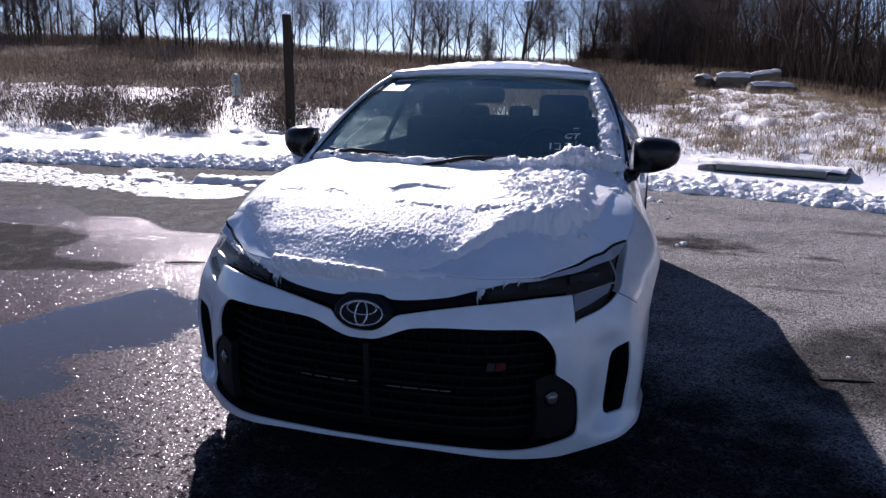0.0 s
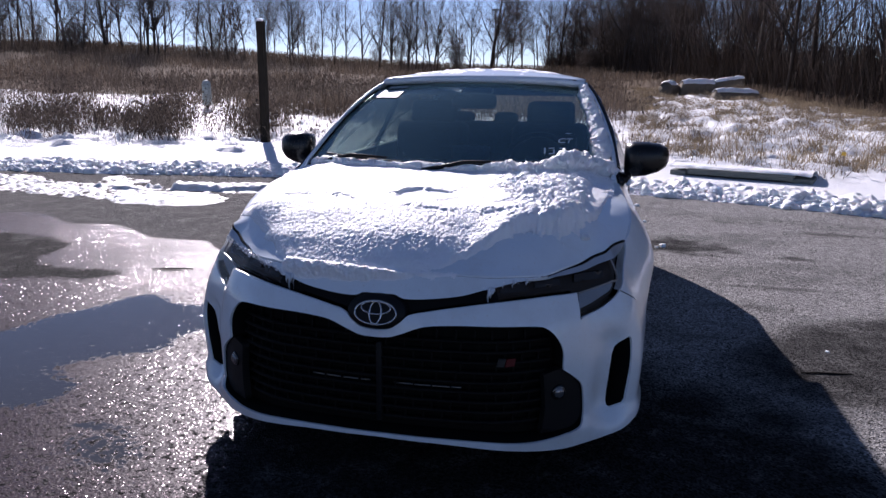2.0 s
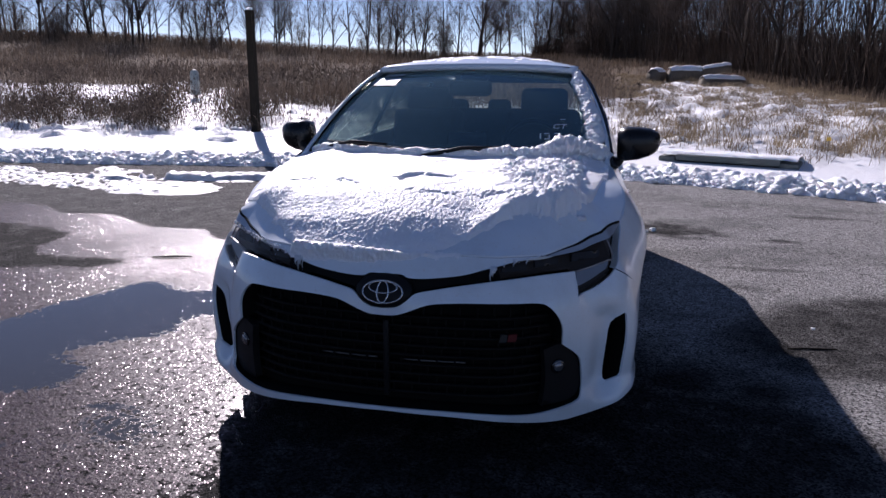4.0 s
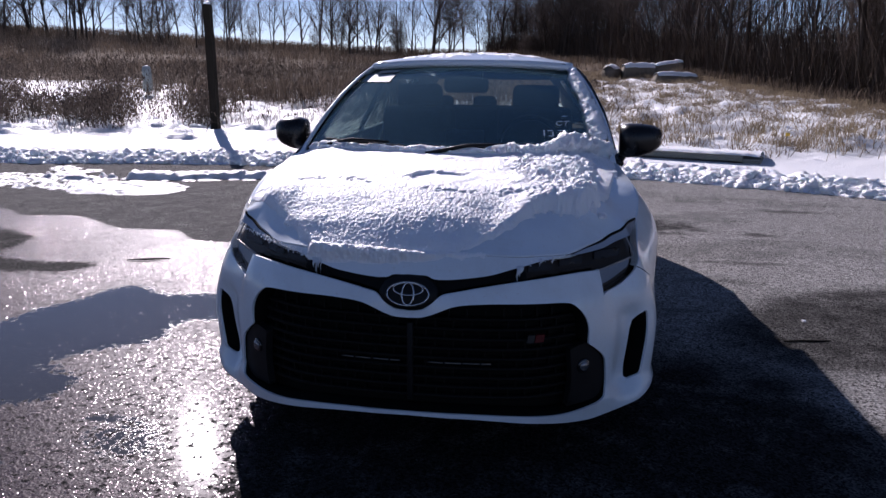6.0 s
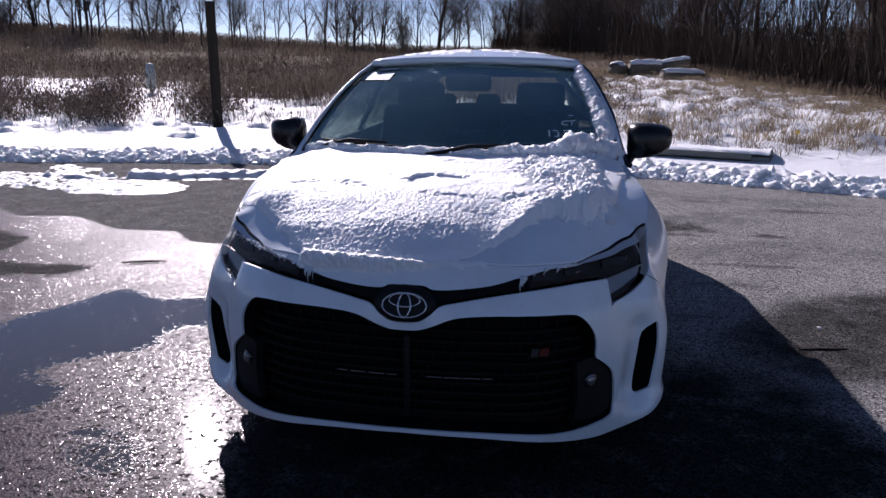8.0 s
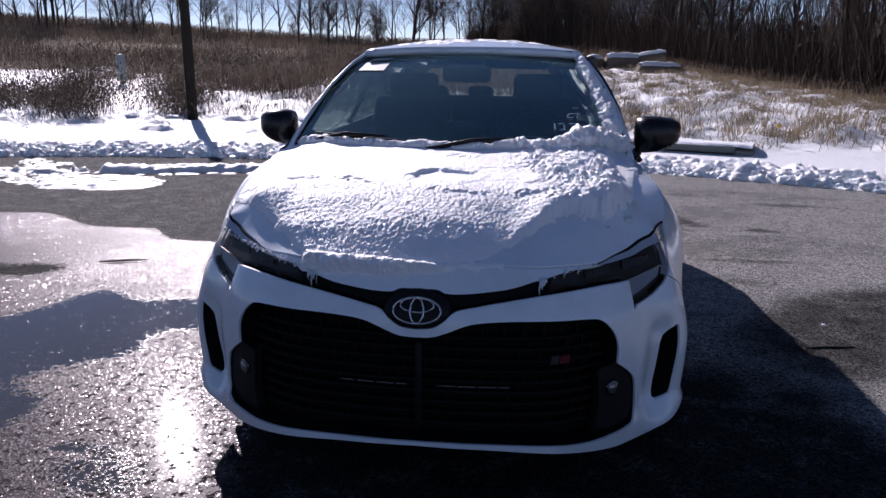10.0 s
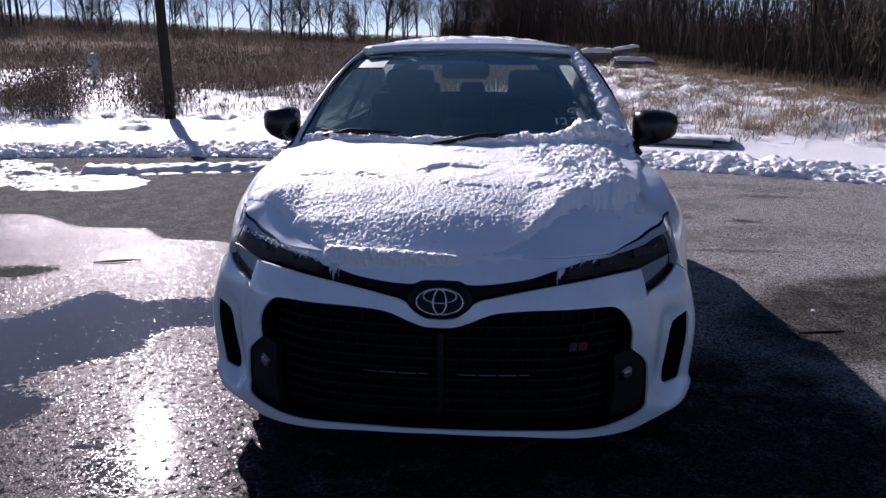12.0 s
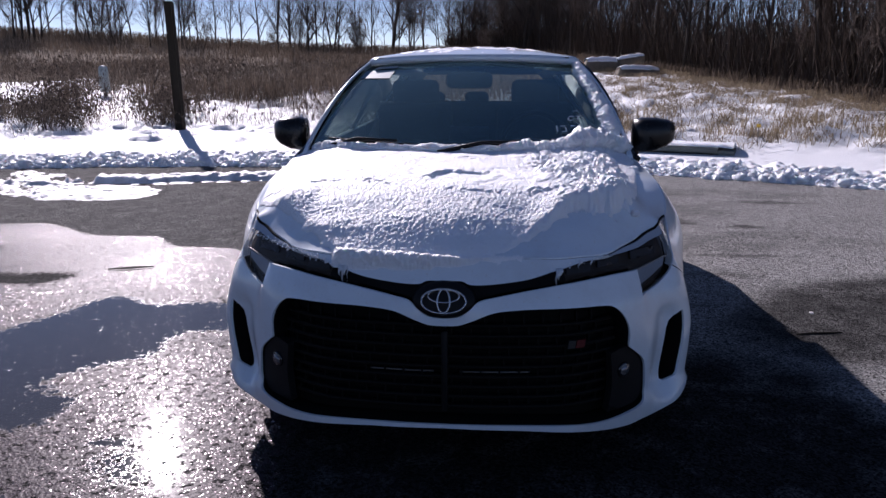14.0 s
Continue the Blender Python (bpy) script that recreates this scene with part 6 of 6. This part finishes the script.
for k, ((x, y, kind, size), z) in enumerate(zip(spots, hz)):
    m = pose(x, y, float(z) - 0.1, rng.uniform(-3, 3), rng.uniform(-3, 3), rng.uniform(0, 360))
    if k < len(kinds):
        t = kinds[k]
        t.matrix_basis = m
        continue
    t = copy_thing(kinds[kind], m)
    t.scale = (size, size, size)


# ---- grass, weeds, brush ----
def strands(name, xs, ys, h, w, lean, material_, label, seed, category="grass", heads=0.0, twigs=0):
    """Many bent, tapering blades as one mesh."""
    r = np.random.RandomState(seed)
    n = len(xs)
    z = land(xs, ys) - 0.02
    hh = h * r.uniform(0.55, 1.15, n)
    a = r.uniform(0, math.tau, n)
    side = np.stack([np.cos(a), np.sin(a), np.zeros(n)], -1) * (w * r.uniform(0.7, 1.3, n))[:, None]
    b = r.uniform(0, math.tau, n)
    tip = np.stack([np.cos(b), np.sin(b), np.zeros(n)], -1) * (hh * r.uniform(0.1, 1.0, n) * lean)[:, None]
    root = np.stack([xs, ys, z], -1)
    up = np.array([0, 0, 1.0])
    mid = root + tip * 0.3 + up * (hh * 0.6)[:, None]
    end = root + tip + up * (hh * (1 - 0.3 * lean))[:, None]
    v = [root - side, root + side, mid + side * 0.75, mid - side * 0.75, end]
    f = [(0, 1, 2, 3), (3, 2, 4)]
    if heads:
        hs = np.where(r.uniform(0, 1, n) < heads, 1.0, 0.05)[:, None]
        up2 = up * 0.035 * hs
        sd = side / np.linalg.norm(side, axis=1)[:, None] * 0.022 * hs
        ot = np.cross(sd, up)
        v += [end - up2, end + sd, end + ot, end - sd, end - ot, end + up2 * 1.6]
        f += [(5, 6, 7), (5, 7, 8), (5, 8, 9), (5, 9, 6), (10, 7, 6), (10, 8, 7), (10, 9, 8), (10, 6, 9)]
    for j in range(twigs):               # side shoots, some with a head of their own
        c, up_ = r.uniform(0, math.tau, n), r.uniform(0.25, 0.95, n)
        at = root + tip * (0.5 * up_)[:, None] + up * (hh * up_ * 0.85)[:, None]
        out = np.stack([np.cos(c), np.sin(c), r.uniform(0.2, 1.1, n)], -1) * (0.26 * hh * r.uniform(0.4, 1.1, n))[:, None]
        thin = up * (w * 0.6)
        q = at + out
        m = len(v)
        v += [at - thin, at + thin, q, q + np.array([0.016, 0, 0.02]), q + np.array([-0.016, 0, 0.02]), q + np.array([0, 0.012, 0.05])]
        f += [(m, m + 1, m + 2), (m + 2, m + 3, m + 5), (m + 2, m + 5, m + 4), (m + 3, m + 4, m + 5)]
    k = len(v)
    verts = np.stack(v, 1).reshape(-1, 3)
    faces_ = [tuple(k * i + j for j in q) for i in range(n) for q in f]
    return tagged(new(name, mesh_of(name, verts, faces_, material_, False)), label, category, kind="stuff")


def scatter(n, x0, x1, y0, y1, seed, dense=None):
    r = np.random.RandomState(seed)
    x, y = r.uniform(x0, x1, n), r.uniform(y0, y1, n)
    if dense:
        k = r.uniform(0, 1, n) < dense(x, y)
        x, y = x[k], y[k]
    return x, y


def clumped(x, y, scale, seed, lo, hi):
    return smooth(lo, hi, nz(x, y, scale, 2, seed))


def clearing(x, y):
    """Nothing stands in the snowy gap beside the post."""
    off = np.abs((x + 8.1) + 0.58 * (y - 15.4)) + 0.5 * nz(x, y, 0.8, 2, 51.0)
    return 1 - 0.55 * smooth(1.0, 0.4, off) * smooth(22.5, 20.5, y)


left_field = lambda x, y: clearing(x, y) * smooth(2.2, 3.8, y - road_edge(x) + 0.9 * nz(x, y, 0.4, 2, 2.0)) * (0.06 + 0.94 * clumped(x, y, 0.42, 4.0, -0.05, 0.22)) * (0.2 + 0.8 * clumped(x, y, 2.2, 41.0, -0.12, 0.12)) * (1 - 0.6 * smooth(-12.3, -14.0, x + nz(x, y, 0.5, 2, 6.0))) * smooth(4.0, 1.0, x)
strands("dead_weeds", *scatter(38000, -30, 3, 12.9, 29, 1, left_field), 0.6, 0.0045, 1.5, DRY_WEED, "dead grey-brown weeds standing in the snow", 2, "weeds", heads=0.25)
teasel = lambda x, y: clearing(x, y) * clumped(x, y, 0.4, 14.0, -0.1, 0.35) * smooth(-6.3, -8, x) * (0.25 + 0.75 * clumped(x, y, 2.4, 43.0, -0.12, 0.12)) * (1 - 0.6 * smooth(-13.5, -15.5, x) * smooth(24, 19, y))
strands("seed_stalks", *scatter(8200, -27, -6.3, 14.8, 29, 3, teasel), 1.05, 0.0065, 0.55, DRY_WEED, "tall dark dead stalks with seed heads", 4, "weeds", heads=0.9, twigs=5)
rs = np.random.RandomState(87)
bx, bd_ = -6.5 - 9 * rs.uniform(0, 1, 100) ** 1.1, 3.3 + 3.4 * rs.uniform(0, 1, 100) ** 1.3
bx, by = np.repeat(bx, 22) + rs.normal(0, 0.20, 2200), np.repeat(road_edge(bx) + bd_, 22) + rs.normal(0, 0.20, 2200)
k = rs.uniform(0, 1, len(bx)) < clearing(bx, by) ** 2
strands("weed_bushes", bx[k], by[k], 0.62, 0.005, 1.9, DRY_WEED, "tangled dead weed bushes rising out of the snow", 32, "weeds", twigs=4)
strands("bent_stems", *scatter(9000, -24, -6.2, 14.2, 21, 5, teasel), 0.8, 0.005, 1.9, DRY_WEED, "tangled bent dead stems", 6, "weeds")
tall = lambda x, y: clearing(x, y) * smooth(17.0, 19.5, y + 0.5 * nz(x, y, 0.7, 2, 3.0)) * smooth(1.8, 0.5, x) * (0.15 + 0.85 * clumped(x, y, 0.35, 24.0, -0.35, 0.2))
strands("tall_grass", *scatter(30000, -9.5, 2.5, 16, 34, 7, tall), 1.0, 0.006, 1.1, DRY_TALL, "tall rust-brown dry grass", 8, heads=0.15)
strands("far_grass", *scatter(60000, -60, 6, 22, 66, 9, lambda x, y: (0.2 + 0.8 * clumped(x, y, 0.15, 4.4, -0.3, 0.3)) * (1 - 0.8 * smooth(-7.5, -10.5, x) * smooth(36, 26, y)) * (1 - 0.3 * smooth(-14, -18, x) * smooth(37, 29, y)) * np.maximum(smooth(2.0, 0.0, x), smooth(36, 40, y))), 0.75, 0.014, 0.7, DRY_TALL, "brown dry grass on the rise", 10)
tuft = lambda x, y: (0.12 + clumped(x, y, 1.7, 61.0, -0.02, 0.14)) * smooth(2.8, 4.2, y - road_edge(x)) * (0.05 + clumped(x, y, 0.9, 34.0, 0.0, 0.25) + 0.5 * smooth(5.5, 8.0, x) * clumped(x, y, 0.8, 3.5, -0.1, 0.2)) * smooth(1.0, 2.5, x) * smooth(2.0, 0.0, y - wood_line(x))
band = lambda x, y: np.exp(-((y - road_edge(x) - 4.4 - 0.6 * nz(x, y, 0.5, 2, 71.0)) / 0.9) ** 2) * smooth(1.2, 2.0, x) * clumped(x, y, 0.9, 73.0, -0.25, 0.05)
strands("standing_straw", *scatter(26000, 1, 14, 8, 18, 29, band), 0.36, 0.006, 0.9, DRY_TUFT, "standing straw-coloured grass along the verge", 30)
strands("straw_tufts", *scatter(70000, 1, 18, 11.2, 38, 11, tuft), 0.32, 0.006, 1.9, DRY_TUFT, "short straw-coloured tufts in the snow", 12)
mat_ = lambda x, y: (0.10 + clumped(x, y, 1.3, 63.0, -0.05, 0.12)) * smooth(1.5, 3.6, y - road_edge(x)) * np.minimum(1, 0.06 + 0.94 * clumped(x, y, 0.7, 44.0, -0.05, 0.2) + 0.9 * smooth(5.5, 7.5, x) * clumped(x, y, 0.9, 3.0, -0.2, 0.1)) * smooth(1.0, 2.5, x) * smooth(2.0, 0.0, y - wood_line(x))
strands("matted_grass", *scatter(130000, 1, 18, 10.8, 38, 21, mat_), 0.26, 0.006, 2.7, MATTED, "flattened straw-brown grass in the snow", 22)
strands("low_weeds", *scatter(46000, -30, 3, 12.6, 27, 23, left_field), 0.34, 0.0045, 2.3, DRY_WEED, "flattened brown weeds in the snow", 24)
rim_ = lambda x, y: smooth(3.5, 0.3, np.abs(y - wood_line(x) + 1.0))
strands("wood_edge_grass", *scatter(60000, 1, 20, 9, 46, 13, rim_), 0.65, 0.008, 0.8, DRY_TALL, "brown grass and brambles along the wood", 14)
wood = lambda x, y: smooth(0.0, 3.0, y - wood_line(x)) * smooth(30, 20, y - wood_line(x))
strands("brushwood", *scatter(150000, -6, 36, 14, 84, 15, wood), 3.4, 0.009, 1.3, BRUSH, "dense dark leafless underwood", 16, "brush")
strands("saplings", *scatter(30000, -6, 36, 14, 84, 17, wood), 7.5, 0.013, 0.9, BRUSH, "thin dark bare saplings", 18, "brush")
strands("far_brush", *scatter(26000, -85, 16, 60, 84, 19), 1.3, 0.014, 1.3, DRY_TALL, "leafless brush below the far trees", 20, "brush")
strands("far_thicket", *scatter(2600, -95, -50, 56, 74, 25), 4.2, 0.015, 0.8, DRY_TALL, "dense leafless thicket at the end of the rise", 26, "brush")
